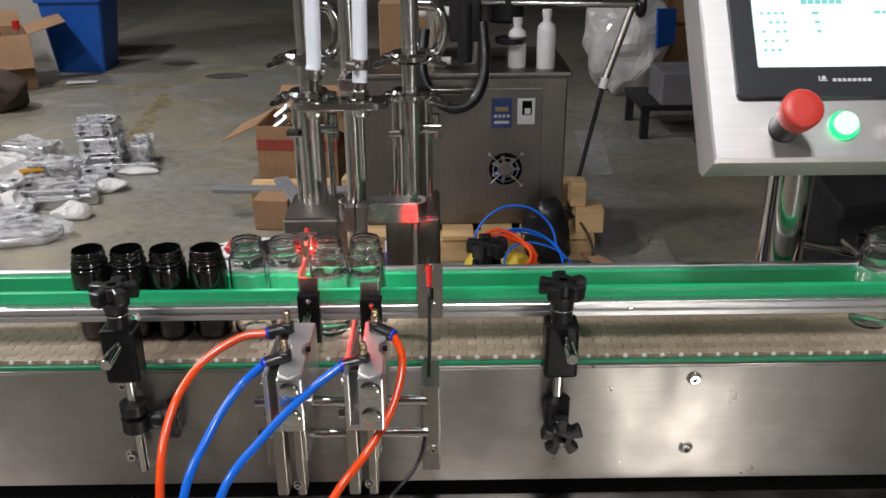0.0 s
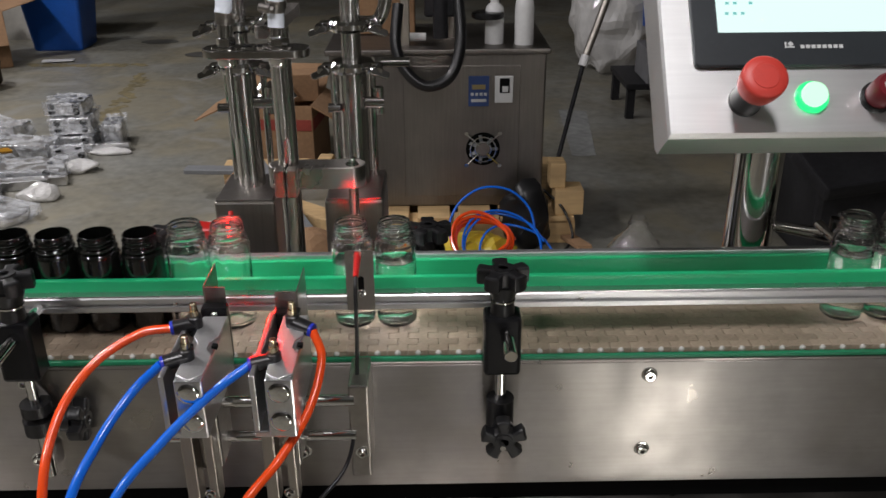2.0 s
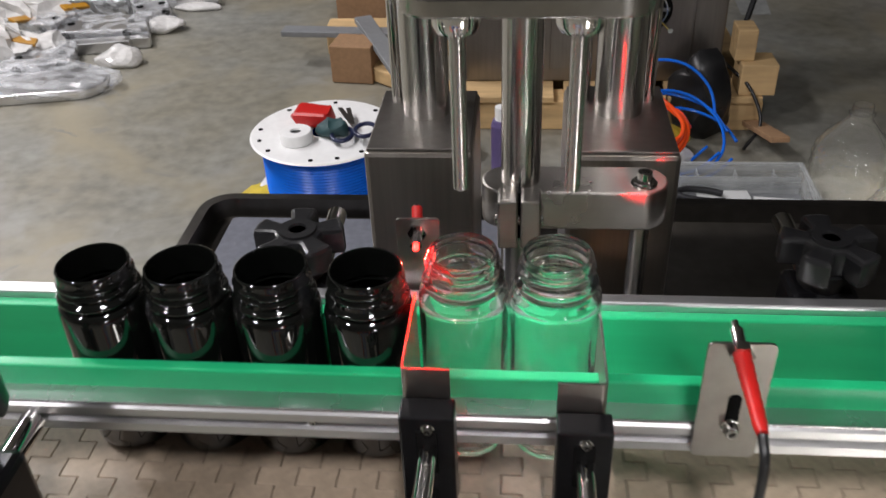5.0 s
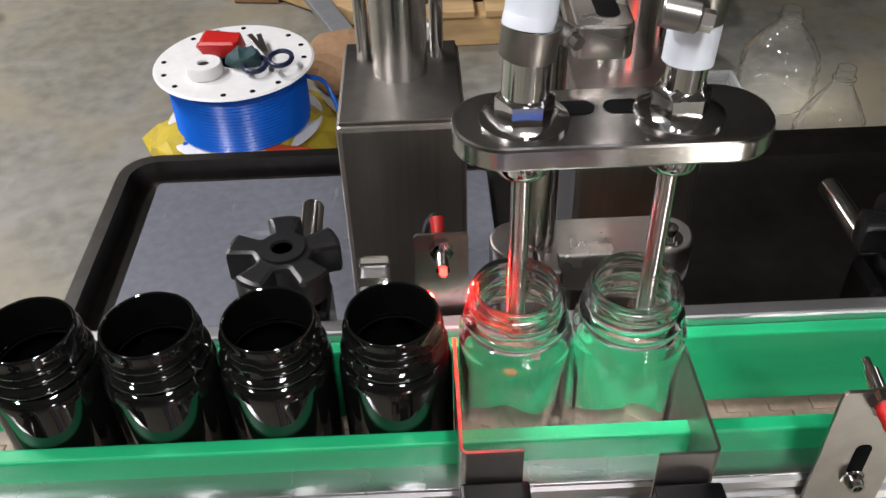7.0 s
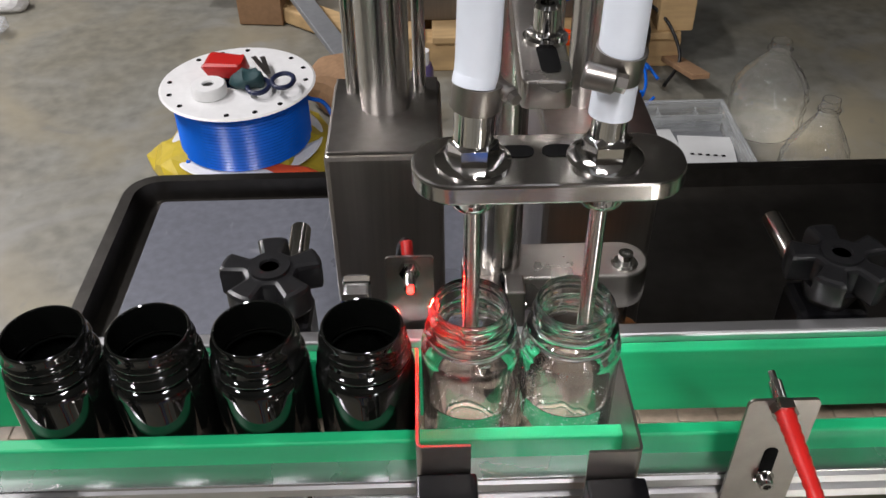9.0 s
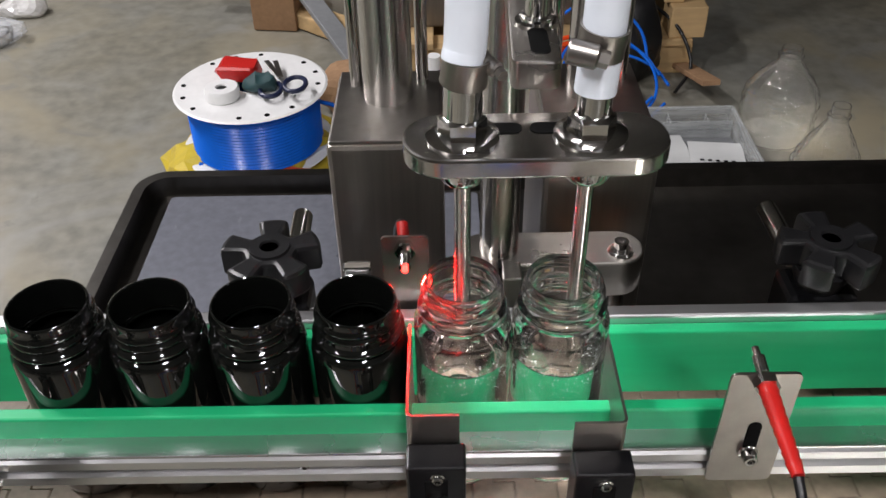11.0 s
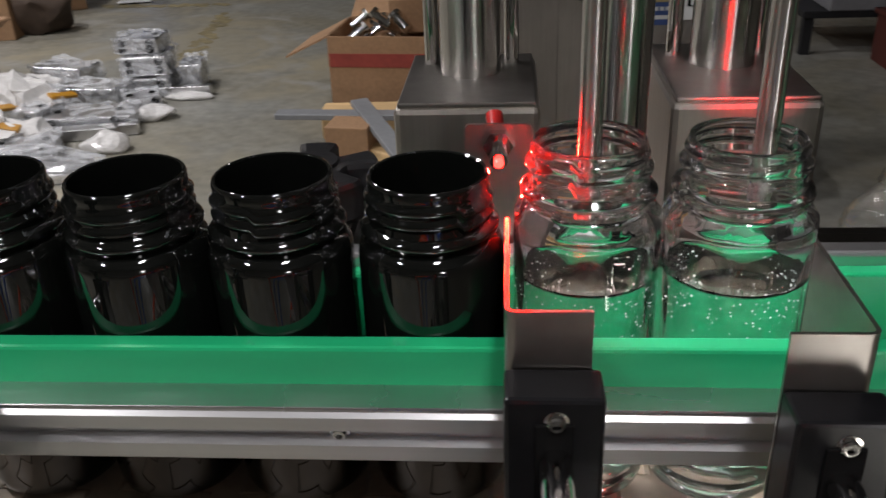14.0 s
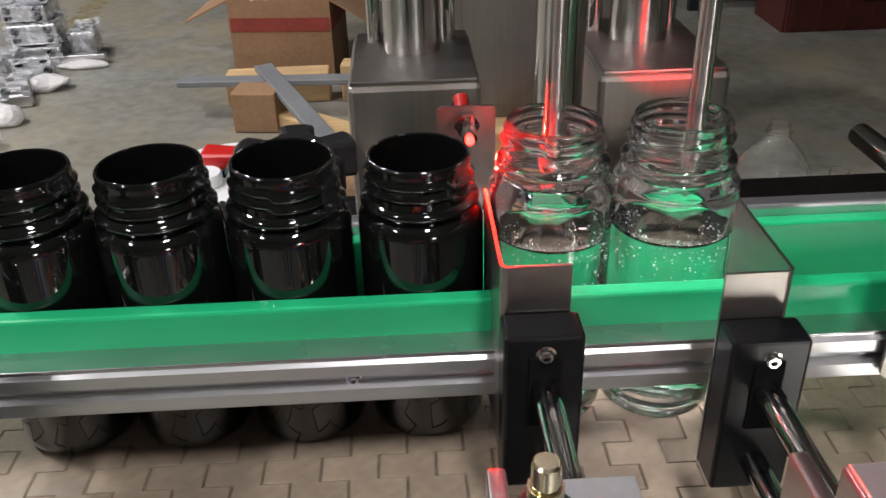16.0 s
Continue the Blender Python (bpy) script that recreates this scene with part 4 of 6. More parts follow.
for x in (-0.42, 0.46):
    for y in (1.09, 1.42):
        part("leg", bx((x, y, (TZ - 0.09 + FLOOR) / 2), (0.04, 0.04, TZ - 0.09 - FLOOR), 0.003), STEELV, tr)
sh = thing("cover_sheet", (-0.2, 1.25, TZ + 0.005), "scuffed grey plastic sheet lying on the tray", "sheet")
part("sheet", prism(nb(), rounded(0.336, 0.36, 0.006), 0.006, pose(-0.271, 1.257, TZ + 0.005), 0.0008), GREYPL, sh)


def column(x, y0, y1, w, zt, label):
    """A square steel post with a round polished cylinder rising from it."""
    yc = (y0 + y1) / 2
    c = thing("filler_column", (x, yc, TZ), label, "machine column", "filler columns")
    part("post", bx((x, yc, (zt + TZ + 0.012) / 2), (w, y1 - y0, zt - TZ - 0.012), 0.0035), STEELV, c, "square brushed steel post")
    part("lid", bx((x, yc, zt + 0.0008), (w - 0.004, y1 - y0 - 0.004, 0.003), 0.001), SHEET, c)
    cyl_r, zc = 0.0178, 0.990
    part("cylinder", rd((x, yc + 0.012, zt), (x, yc + 0.012, zc), cyl_r, 36), TURNED, c, "polished steel cylinder")
    part("tie_rod", rd((x - 0.024, yc + 0.03, zt), (x - 0.024, yc + 0.03, zc), 0.0045, 14), CHROME, c)
    part("tie_rod", rd((x + 0.024, yc + 0.03, zt), (x + 0.024, yc + 0.03, zc), 0.0045, 14), CHROME, c)
    # clamp rings with wing nuts
    for k, z in enumerate((zc, zc + 0.052)):
        ring = part("clamp_ring", lathe(nb(), [(0.012, -0.007), (0.026, -0.007), (0.030, -0.003), (0.030, 0.003), (0.026, 0.007), (0.012, 0.007)], 30, pose(x, yc + 0.012, z)), CHROME, c, "polished clamp ring")
        for s in (-1, 1):
            ex = x + s * 0.036
            part("lug", rod(box(nb(), (x + s * 0.031, yc + 0.002, z), (0.012, 0.014, 0.012), 0.002), (ex, yc - 0.016, z), (ex, yc + 0.016, z), 0.0035, 12), CHROME, ring)
            bm = nb()
            prism(bm, rounded(0.026, 0.009, 0.004), 0.005, pose(ex, yc - 0.018, z - 0.004, 70, 20 * s, 15 * s), 0.0012)
            lathe(bm, [(0, -0.004), (0.006, -0.004), (0.0045, 0.006), (0, 0.006)], 14, pose(ex, yc - 0.016, z, 90, 0, 0))
            part("wing_nut", bm, CHROME, ring, "chrome wing nut")
    part("side_valve", rod(rod(nb(), (x + 0.016, yc, zc - 0.045), (x + 0.040, yc, zc - 0.045), 0.008, 16), (x + 0.034, yc, zc - 0.060), (x + 0.034, yc, zc - 0.025), 0.006, 14), CHROME, c)
    part("side_valve", rod(nb(), (x - 0.016, yc, zc - 0.052), (x - 0.032, yc, zc - 0.052), 0.006, 14), CHROME, c)
    part("upper_cylinder", rd((x, yc + 0.012, zc), (x, yc + 0.012, zc + 0.30), 0.0125, 28), TURNED, c)
    part("elbow", tube(nb(), [(x + 0.012, yc + 0.02, zc + 0.052), (x + 0.035, yc + 0.02, zc + 0.056), (x + 0.045, yc + 0.02, zc + 0.085), (x + 0.036, yc + 0.02, zc + 0.115), (x + 0.012, yc + 0.02, zc + 0.12)], 0.0085, 16), CHROME, c, "curved polished pipe")
    return c


column(-0.1785, 1.140, 1.245, 0.078, 0.828, "square steel post with polished filling cylinder and wing clamps")
column(-0.0355, 1.130, 1.245, 0.076, 0.832, "square steel post with polished filling cylinder and wing clamps")
cn = thing("pipe_connector", (0.03, 1.38, 0.92), "small chrome pipe end with red glint", "pipe")
part("pipe", rd((-0.01, 1.22, 0.990), (0.035, 1.24, 0.985), 0.006, 14), CHROME, cn)

# ---- operator panel ----
TILTV = Vector((0, 0.61, 0.79)).normalized()
NRM = Vector((1, 0, 0)).cross(TILTV)
FACE = Matrix.Translation((0.2855, 0.857, 1.0)) @ Matrix(((1, 0, 0), TILTV, NRM)).transposed().to_4x4()
pn = thing("operator_panel", (0.45, 1.05, 0.60), "tilted steel operator panel with lit touch screen and push buttons", "control panel")
W, H, DP = 0.281, 0.292, 0.075


def on_face(bm):
    bmesh.ops.transform(bm, matrix=FACE, verts=bm.verts)
    return bm


bm = nb()
fr_ = [(0, 0), (W, 0), (W, H), (0, H)]
bk = [(-0.002, -0.004), (W + 0.002, -0.004), (W + 0.002, H + 0.004), (-0.002, H + 0.004)]
bk2 = [(0.004, 0.012), (W - 0.004, 0.012), (W - 0.004, H - 0.012), (0.004, H - 0.012)]
rr = [[bm.verts.new((x, y, z)) for x, y in o] for o, z in ((fr_, 0), (bk, -0.004), (bk, -0.045), (bk2, -DP))]
for a, b in zip(rr, rr[1:]):
    for i in range(4):
        bm.faces.new((a[i], a[(i + 1) % 4], b[(i + 1) % 4], b[i]))
bm.faces.new(rr[0]), bm.faces.new(rr[-1])
part("housing", on_face(bm), PANEL, pn, "brushed steel housing")
bz = part("bezel", on_face(prism(nb(), [(0.1396 + x, 0.155 + y) for x, y in rounded(0.227, 0.182, 0.006)], 0.006, pose(0, 0, 0.0), 0.0015)), BEZEL, pn, "dark grey screen bezel")
part("screen", on_face(prism(nb(), [(0.1365 + x, 0.160 + y) for x, y in rounded(0.172, 0.124, 0.001, 1)], 0.0012, pose(0, 0, 0.0058))), SCREEN, bz, "lit white screen")
for row in range(5):
    for col in range(4):
        if (row + col) % 5 != 3:
            part("screen_mark", on_face(bx((0.060 + 0.0075 * col + 0.001 * (row % 2), 0.117 + 0.0107 * row, 0.0073), (0.0034, 0.0026, 0.0006))), SCRMARK, bz)
for row, u, w in ((2, 0.119, 0.004), (3, 0.118, 0.005), (4, 0.117, 0.007), (4, 0.183, 0.006), (4, 0.190, 0.004), (4, 0.196, 0.003)):
    part("screen_mark", on_face(bx((u, 0.117 + 0.0107 * row, 0.0073), (w, 0.0030, 0.0006))), SCRMARK, bz)
for k in range(6):
    part("screen_title", on_face(bx((0.106 + 0.0075 * k, 0.1735, 0.0073), (0.0058, 0.0062, 0.0006))), SCRMARK, bz)
part("emblem", on_face(box(box(nb(), (0.1165, 0.0825, 0.0062), (0.009, 0.0014, 0.0008)), (0.1128, 0.0845, 0.0062), (0.0014, 0.006, 0.0008))), LABELW, bz)
part("emblem", on_face(bx((0.1175, 0.0855, 0.0062), (0.004, 0.004, 0.0008), 0, Euler((0, 0, 0.7)).to_matrix())), LABELW, bz)
for k in range(8):
    part("lettering_bar", on_face(bx((0.1285 + 0.0052 * k, 0.0828, 0.0062), (0.0036, 0.0034, 0.0008))), LABELW, bz)


def button(u, v, kind):
    base = on_face(lathe(nb(), [(0, 0), (0.0155, 0), (0.0155, 0.003), (0.0135, 0.005), (0, 0.005)], 32, pose(u, v, 0)))
    if kind == "stop":
        b = part("stop_button", base, BLACK, pn, "black base of the stop button")
        part("stem", on_face(lathe(nb(), [(0, 0.004), (0.0150, 0.004), (0.0140, 0.020), (0.0150, 0.036), (0, 0.036)], 30, pose(u, v, 0))), BLACK, b)
        part("cap", on_face(lathe(nb(), [(0, 0.033), (0.0175, 0.033), (0.0188, 0.0350), (0.0198, 0.044), (0.0204, 0.0520), (0.0200, 0.0545), (0.0185, 0.0560), (0.0120, 0.0566), (0.0112, 0.0572), (0, 0.0576)], 40, pose(u, v, 0))), REDCAP, b, "red mushroom cap")
    elif kind == "green":
        b = part("start_button", base, GREENRING, pn, "glowing green ring")
        part("lens", on_face(lathe(nb(), [(0, 0.004), (0.0115, 0.004), (0.0118, 0.010), (0.0105, 0.0125), (0, 0.0130)], 30, pose(u, v, 0))), LEDGREEN, b, "lit green push lens")
    else:
        b = part("key_button", base, BLACK, pn, "black ring of the red twist button")
        part("cap", on_face(lathe(nb(), [(0, 0.004), (0.0125, 0.004), (0.0135, 0.012), (0.0138, 0.026), (0.0115, 0.030), (0, 0.0305)], 30, pose(u, v, 0))), mat("dark_red_plastic", (0.16, 0.010, 0.018), 0.35), b, "dark red twist cap")
        part("arrow", on_face(lathe(nb(), [(0.0050, 0.0300), (0.0066, 0.0300), (0.0066, 0.0312), (0.0050, 0.0312)], 24, pose(u, v, 0))), LABELW, b)


button(0.071, 0.031, "stop")
button(0.134, 0.034, "green")
button(0.1945, 0.033, "key")
part("pole", rd((0.445, 1.045, FLOOR + 0.01), (0.445, 1.045, 1.02), 0.028, 40), CHROME, pn, "thick polished pole")
part("pole_foot", lathe(nb(), [(0, 0), (0.07, 0), (0.07, 0.008), (0.03, 0.012), (0, 0.012)], 30, pose(0.445, 1.045, FLOOR)), STEEL, pn)
part("joint", bx((0.43, 1.01, 1.045), (0.09, 0.09, 0.06), 0.006), STEEL, pn)
sr = thing("support_rod", (0.46, 1.1, 0.75), "thin steel rod beside the pole", "rod")
part("rod", rd((0.50, 1.10, 0.800), (0.62, 1.06, 0.785), 0.004, 12), CHROME, sr)

# ---- the workshop behind the machine ----
pier = setting("pillar", bx((-3.17, 7.05, 2.0), (0.44, 0.44, 4.1)), WALLM, "beige plastered pillar", "pillar")


def carton(at, size, turn, label, flaps=(60, 60, 20, -30), band=False, tall=0.35):
    """An open cardboard box with thick walls and folded flaps."""
    x, y, z = at
    w, d, h = size
    c = thing("carton", at, label, "box", "cartons")
    HOME[c.name] = Vector()
    c.rotation_euler.z = radians(turn)
    t = 0.006
    part("base", bx((0, 0, t / 2), (w, d, t)), CARD, c)
    for sx, sy in ((1, 0), (-1, 0), (0, 1), (0, -1)):
        cx, cy = sx * (w / 2 - t / 2), sy * (d / 2 - t / 2)
        s = (t, d, h) if sx else (w - 2 * t, t, h)
        part("side", bx((cx, cy, h / 2), s), CARD, c)
        if band:
            sb = (0.002, d - 0.01, h * 0.16) if sx else (w - 0.01, 0.002, h * 0.16)
            part("band", bx((cx + sx * 0.005, cy + sy * 0.005, h * 0.72), sb), REDBAND, c, "red printed band")
    for (sx, sy), a in zip(((1, 0), (-1, 0), (0, 1), (0, -1)), flaps):
        if a is None:
            continue
        ln = tall * (w if sx else d)
        bm = bx((0, 0, ln / 2), (t, d - 0.01, ln) if sx else (w - 0.01, t, ln))
        r = Matrix.Rotation(radians(a) * (sx or -sy), 4, "Y" if sx else "X")
        bmesh.ops.transform(bm, matrix=Matrix.Translation((sx * (w / 2 - t / 2), sy * (d / 2 - t / 2), h)) @ r, verts=bm.verts)
        part("flap", bm, CARD, c)
    return c


# blue bin
bn = thing("waste_bin", (-2.595, 6.57, FLOOR), "blue plastic waste bin with overhanging rim", "bin")
bm = nb()
rr = [[bm.verts.new((-2.595 + x, 6.57 + y, FLOOR + z)) for x, y in rounded(w, w * 0.9, 0.03)] for w, z in ((0.34, 0.0), (0.35, 0.01), (0.45, 0.52))]
for a, b in zip(rr, rr[1:]):
    for i in range(len(a)):
        bm.faces.new((a[i], a[(i + 1) % len(a)], b[(i + 1) % len(b)], b[i]))
bm.faces.new(rr[0][::-1]), bm.faces.new(rr[-1])
part("body", bm, BLUEBIN, bn)
part("rim", prism(nb(), rounded(0.49, 0.45, 0.04), 0.075, pose(-2.595, 6.57, FLOOR + 0.50), 0.008), BLUEBIN, bn)
part("lid", prism(nb(), rounded(0.46, 0.42, 0.05), 0.10, pose(-2.595, 6.57, FLOOR + 0.575), 0.02), BLUEBIN, bn)

carton((-3.02, 5.98, FLOOR), (0.50, 0.46, 0.36), 28, "large open brown cardboard box with bent flaps", (75, 80, 70, 150), tall=0.5)
for dx in (-0.10, 0.02, 0.12):
    bt = thing("red_cap_bottle", (-2.98 + dx, 5.98, FLOOR + 0.006), "bottle with red cap standing in the box", "bottle", "bottles in the box")
    part("body", rd((-2.98 + dx, 5.98 + dx, FLOOR + 0.01), (-2.98 + dx, 5.98 + dx, FLOOR + 0.36), 0.035, 16), PET, bt)
    part("cap", rd((-2.98 + dx, 5.98 + dx, FLOOR + 0.36), (-2.98 + dx, 5.98 + dx, FLOOR + 0.42), 0.022, 14), RED, bt, "red cap")
sk = thing("sack", (-2.66, 5.25, FLOOR), "dark brown slumped sack", "sack")
part("bag", blob((-2.66, 5.27, FLOOR + 0.12), (0.17, 0.15, 0.14), 3, 0.4, 7, 2), BROWNSACK, sk)
cc = thing("closed_carton", (-2.90, 5.20, FLOOR), "closed dark brown cardboard box", "box", "closed cartons")
part("box", bx((-2.90, 5.22, FLOOR + 0.11), (0.32, 0.26, 0.22), 0.004, Euler((0, 0, 0.1)).to_matrix()), CARD, cc)
pp = thing("paper_scrap", (-2.45, 6.03, FLOOR + 0.004), "white scrap of paper on the floor", "paper")
part("sheet", crumple(bx((-2.45, 6.03, FLOOR + 0.012), (0.20, 0.07, 0.004), 0, Euler((0, 0, 0.25)).to_matrix()), 0.008, 15), WHITEP, pp)
carton((-2.42, 3.95, FLOOR), (0.34, 0.30, 0.26), -12, "small open brown cardboard box with spread flaps", (60, 75, 70, 80), tall=0.45)

# machined parts in packing film, heaped on the floor
def machine_part(x, y, z, s, turn, seed, holes=True, wrap=True):
    p = thing("machined_part", (x, y, z), "machined aluminium block with bolt holes in clear film", "metal part", "machined parts")
    HOME[p.name] = Vector()
    p.rotation_euler.z = radians(turn)
    w, d, h = s
    blk = part("block", bx((0, 0, h / 2), s, 0.006), ALUBLK, p)
    if holes:
        # bolt holes are black discs, with the shade inside them as colour
        for sx in (-0.33, 0.33):
            for sz in (0.28, 0.72):
                part("hole", lathe(nb(), [(0, 0), (0.016, 0), (0.016, 0.003), (0.011, 0.003), (0.011, 0.0015), (0, 0.0015)], 14, pose(sx * w, -d / 2, sz * h, 90, 0, 0)), INKSHADE, blk)
            part("hole", lathe(nb(), [(0, 0), (0.014, 0), (0.014, 0.003), (0, 0.0025)], 14, pose(sx * w, 0, h)), INKSHADE, blk)
    if wrap:
        bm = nb()
        bmesh.ops.create_cube(bm, size=1)
        bmesh.ops.subdivide_edges(bm, edges=bm.edges[:], cuts=7, use_grid_fill=True)
        bmesh.ops.scale(bm, verts=bm.verts, vec=(w * 1.07, d * 1.1, h * 1.06))
        bmesh.ops.translate(bm, verts=bm.verts, vec=(0, 0, h * 0.545))
        crumple(bm, 0.022, 17, seed)
        for v in bm.verts:
            v.co.z = max(v.co.z, 0.002)
        part("film", bm, FILM, p, "crumpled clear film", smooth=False)
    return p


H0 = FLOOR
for k, (x, y, z, s, turn, holes) in enumerate((
        (-1.62, 4.13, H0, (0.18, 0.18, 0.078), 4, True), (-1.625, 4.14, H0 + 0.086, (0.18, 0.17, 0.078), 7, True), (-1.64, 4.15, H0 + 0.172, (0.17, 0.16, 0.060), 1, True),
        (-1.47, 4.20, H0, (0.09, 0.14, 0.11), 10, False), (-2.02, 4.22, H0, (0.24, 0.14, 0.10), -14, False), (-1.98, 4.02, H0, (0.22, 0.13, 0.06), 24, False),
        (-1.80, 3.98, H0, (0.26, 0.15, 0.08), -6, False), (-1.70, 3.70, H0, (0.34, 0.17, 0.06), 8, True), (-1.94, 3.72, H0, (0.22, 0.15, 0.08), -18, True),
        (-1.58, 3.90, H0, (0.13, 0.12, 0.06), 30, True), (-1.80, 3.40, H0, (0.22, 0.18, 0.05), 20, True))):
    machine_part(x, y, z, s, turn, k * 3.1, holes)
for x, y, ln, turn in ((-1.66, 3.58, 0.36, 10), (-1.72, 3.54, 0.36, 12), (-1.98, 3.90, 0.30, -30), (-1.52, 4.06, 0.32, 6)):
    pr = thing("aluminium_profile", (x, y, H0), "short length of pale aluminium extrusion", "profile", "aluminium profiles")
    part("bar", bx((x, y, H0 + 0.022), (ln, 0.036, 0.040), 0.003, Euler((0, 0, radians(turn))).to_matrix()), ALUBLK, pr)
for x, y, s, seed in ((-1.53, 3.44, (0.09, 0.05, 0.035), 1), (-1.50, 3.78, (0.09, 0.06, 0.03), 4), (-1.44, 4.02, (0.10, 0.03, 0.015), 6), (-2.00, 3.44, (0.15, 0.10, 0.09), 8), (-2.02, 3.78, (0.16, 0.09, 0.10), 9), (-1.86, 3.52, (0.11, 0.07, 0.05), 3), (-2.10, 4.10, (0.12, 0.06, 0.05), 11)):
    wb = thing("film_scrap", (x, y, H0), "crumpled white packing film on the floor", "packing film", "film scraps")
    part("film", blob((x, y, H0 + s[2] * 0.8), s, 3, 0.6, 16, seed), BAGM, wb, smooth=False)
fb = thing("wrapped_plate", (-1.72, 3.20, H0), "flat rounded metal plate in clear film", "metal part")
part("plate", prism(nb(), rounded(0.46, 0.20, 0.09), 0.035, pose(-1.72, 3.20, H0, 0, 0, 12), 0.006), ALUBLK, fb)
part("film", blob((-1.74, 3.22, H0 + 0.035), (0.30, 0.14, 0.05), 3, 0.4, 13, 5), FILM, fb, smooth=False)
for x, y, turn in ((-1.98, 3.66, 70), (-1.84, 3.80, 60), (-1.88, 3.44, 5), (-1.94, 3.10, 15)):
    tp = thing("tape_strip", (x, y, H0), "strip of yellow packing tape", "tape", "tape strips")
    part("strip", bx((x, y, H0 + 0.09), (0.11, 0.035, 0.012), 0.002, Euler((0.3, 0.2, radians(turn))).to_matrix()), mat("amber_tape", (0.45, 0.22, 0.02), 0.4), tp)

# carton of chrome fittings
carton((-0.605, 3.89, FLOOR), (0.36, 0.32, 0.30), -6, "open cardboard box with red band, full of metal fittings", (120, 115, 60, None), True, 0.5)
random.seed(11)
for k in range(12):
    x, y, z = -0.63 + random.uniform(-0.10, 0.14), 3.87 + random.uniform(-0.10, 0.10), FLOOR + 0.27 + random.uniform(0, 0.06)
    ft = thing("pipe_fitting", (x, y, z), "polished steel pipe fitting in the box", "pipe fitting", "pipe fittings")
    a = random.uniform(0, 6.28)
    e = Vector((math.cos(a) * 0.03, math.sin(a) * 0.03, 0.02))
    part("pipe", rod(rod(nb(), Vector((x, y, z)) - e, Vector((x, y, z)) + e, 0.018, 14), Vector((x, y, z)) + e * 0.8, Vector((x, y, z)) + e * 1.2, 0.028, 14), CHROME, ft)
part("stand", bx((-0.605, 3.89, FLOOR + 0.13), (0.30, 0.26, 0.22)), CARD, thing("inner_carton", (-0.605, 3.89, FLOOR + 0.006), "brown cardboard box inside the carton", "box"))
gb = thing("small_carton", (-0.52, 3.97, FLOOR + 0.30), "small closed brown carton", "box")
part("box", bx((-0.52, 3.97, FLOOR + 0.33), (0.16, 0.12, 0.12), 0.003, Euler((0, 0, 0.1)).to_matrix()), CARD, gb)

# timber, bars and pallet
for c, s, e in (((-0.625, 3.575, FLOOR + 0.05), (0.35, 0.10, 0.10), 0.02), ((-0.375, 3.555, FLOOR + 0.065), (0.06, 0.08, 0.13), -0.1), ((-0.44, 3.20, FLOOR + 0.03), (0.40, 0.09, 0.05), -0.7)):
    tb = thing("timber_block", (c[0], c[1], FLOOR), "pale sawn timber block", "timber", "timber blocks")
    part("block", bx(c, s, 0.006, Euler((0, 0, e)).to_matrix()), WOOD, tb)
gbx = thing("little_carton", (-0.66, 3.31, FLOOR), "small pale brown cardboard carton", "box")
part("box", bx((-0.66, 3.325, FLOOR + 0.065), (0.14, 0.12, 0.125), 0.003, Euler((0, 0, -0.12)).to_matrix()), CARD, gbx)
for a, b in (((-0.93, 3.45, 0.075), (-0.15, 3.40, 0.075)), ((-0.66, 3.50, 0.10), (-0.36, 2.86, 0.03))):
    mb = thing("metal_bar", a, "grey painted flat metal bar", "bar", "metal bars")
    d = Vector(b) - Vector(a)
    m = (d.to_track_quat("X", "Z")).to_matrix()
    part("bar", bx((Vector(a) + Vector(b)) / 2, (d.length, 0.06, 0.02), 0.003, m), GREYM, mb)
pl = thing("pallet", (0.15, 3.3, FLOOR), "pale wooden pallet under the machine cabinet", "pallet")
for y in (2.98, 3.25, 3.52):
    part("bearer", bx((0.14, y, FLOOR + 0.045), (0.86, 0.09, 0.09), 0.004), WOOD, pl)
for k in range(6):
    part("board", bx((-0.22 + k * 0.145, 3.25, FLOOR + 0.10), (0.115, 0.66, 0.02), 0.003), WOOD, pl)
part("block", bx((0.545, 2.98, FLOOR + 0.155), (0.10, 0.10, 0.09), 0.004), WOOD, pl)
part("block", bx((0.505, 3.00, FLOOR + 0.245), (0.055, 0.08, 0.09), 0.004), WOOD, pl)
ply = thing("plywood_board", (0.56, 2.75, FLOOR), "brown plywood board leaning on the pallet", "board")
part("board", bx((0.555, 2.84, FLOOR + 0.05), (0.05, 0.26, 0.015), 0.002, Euler((-0.25, 0, 0.1)).to_matrix()), CARD, ply)

# steel machine cabinet
cb2 = thing("machine_cabinet", (0.09, 3.25, FLOOR + 0.11), "stainless steel machine cabinet with cooling fan and labels", "cabinet")
part("body", bx((0.09, 3.26, 0.345), (0.735, 0.46, 0.55), 0.006), DULLSTEEL, cb2, "brushed steel body")
part("door", bx((0.17, 3.0285, 0.345), (0.40, 0.004, 0.47), 0.002), DULLSTEEL, cb2, "flush service door")
part("top", bx((0.09, 3.26, 0.628), (0.76, 0.49, 0.018), 0.004), DULLSTEEL, cb2)
FX, FZ = 0.245, 0.286
# black dish gives the fan opening its shade
fan = part("fan", lathe(nb(), [(0, 0), (0.060, 0), (0.060, 0.003), (0.052, 0.004), (0.052, 0.001), (0, 0.001)], 32, pose(FX, 3.0265, FZ, 90, 0, 0)), INKSHADE, cb2, "round fan opening, its shade put in as black")
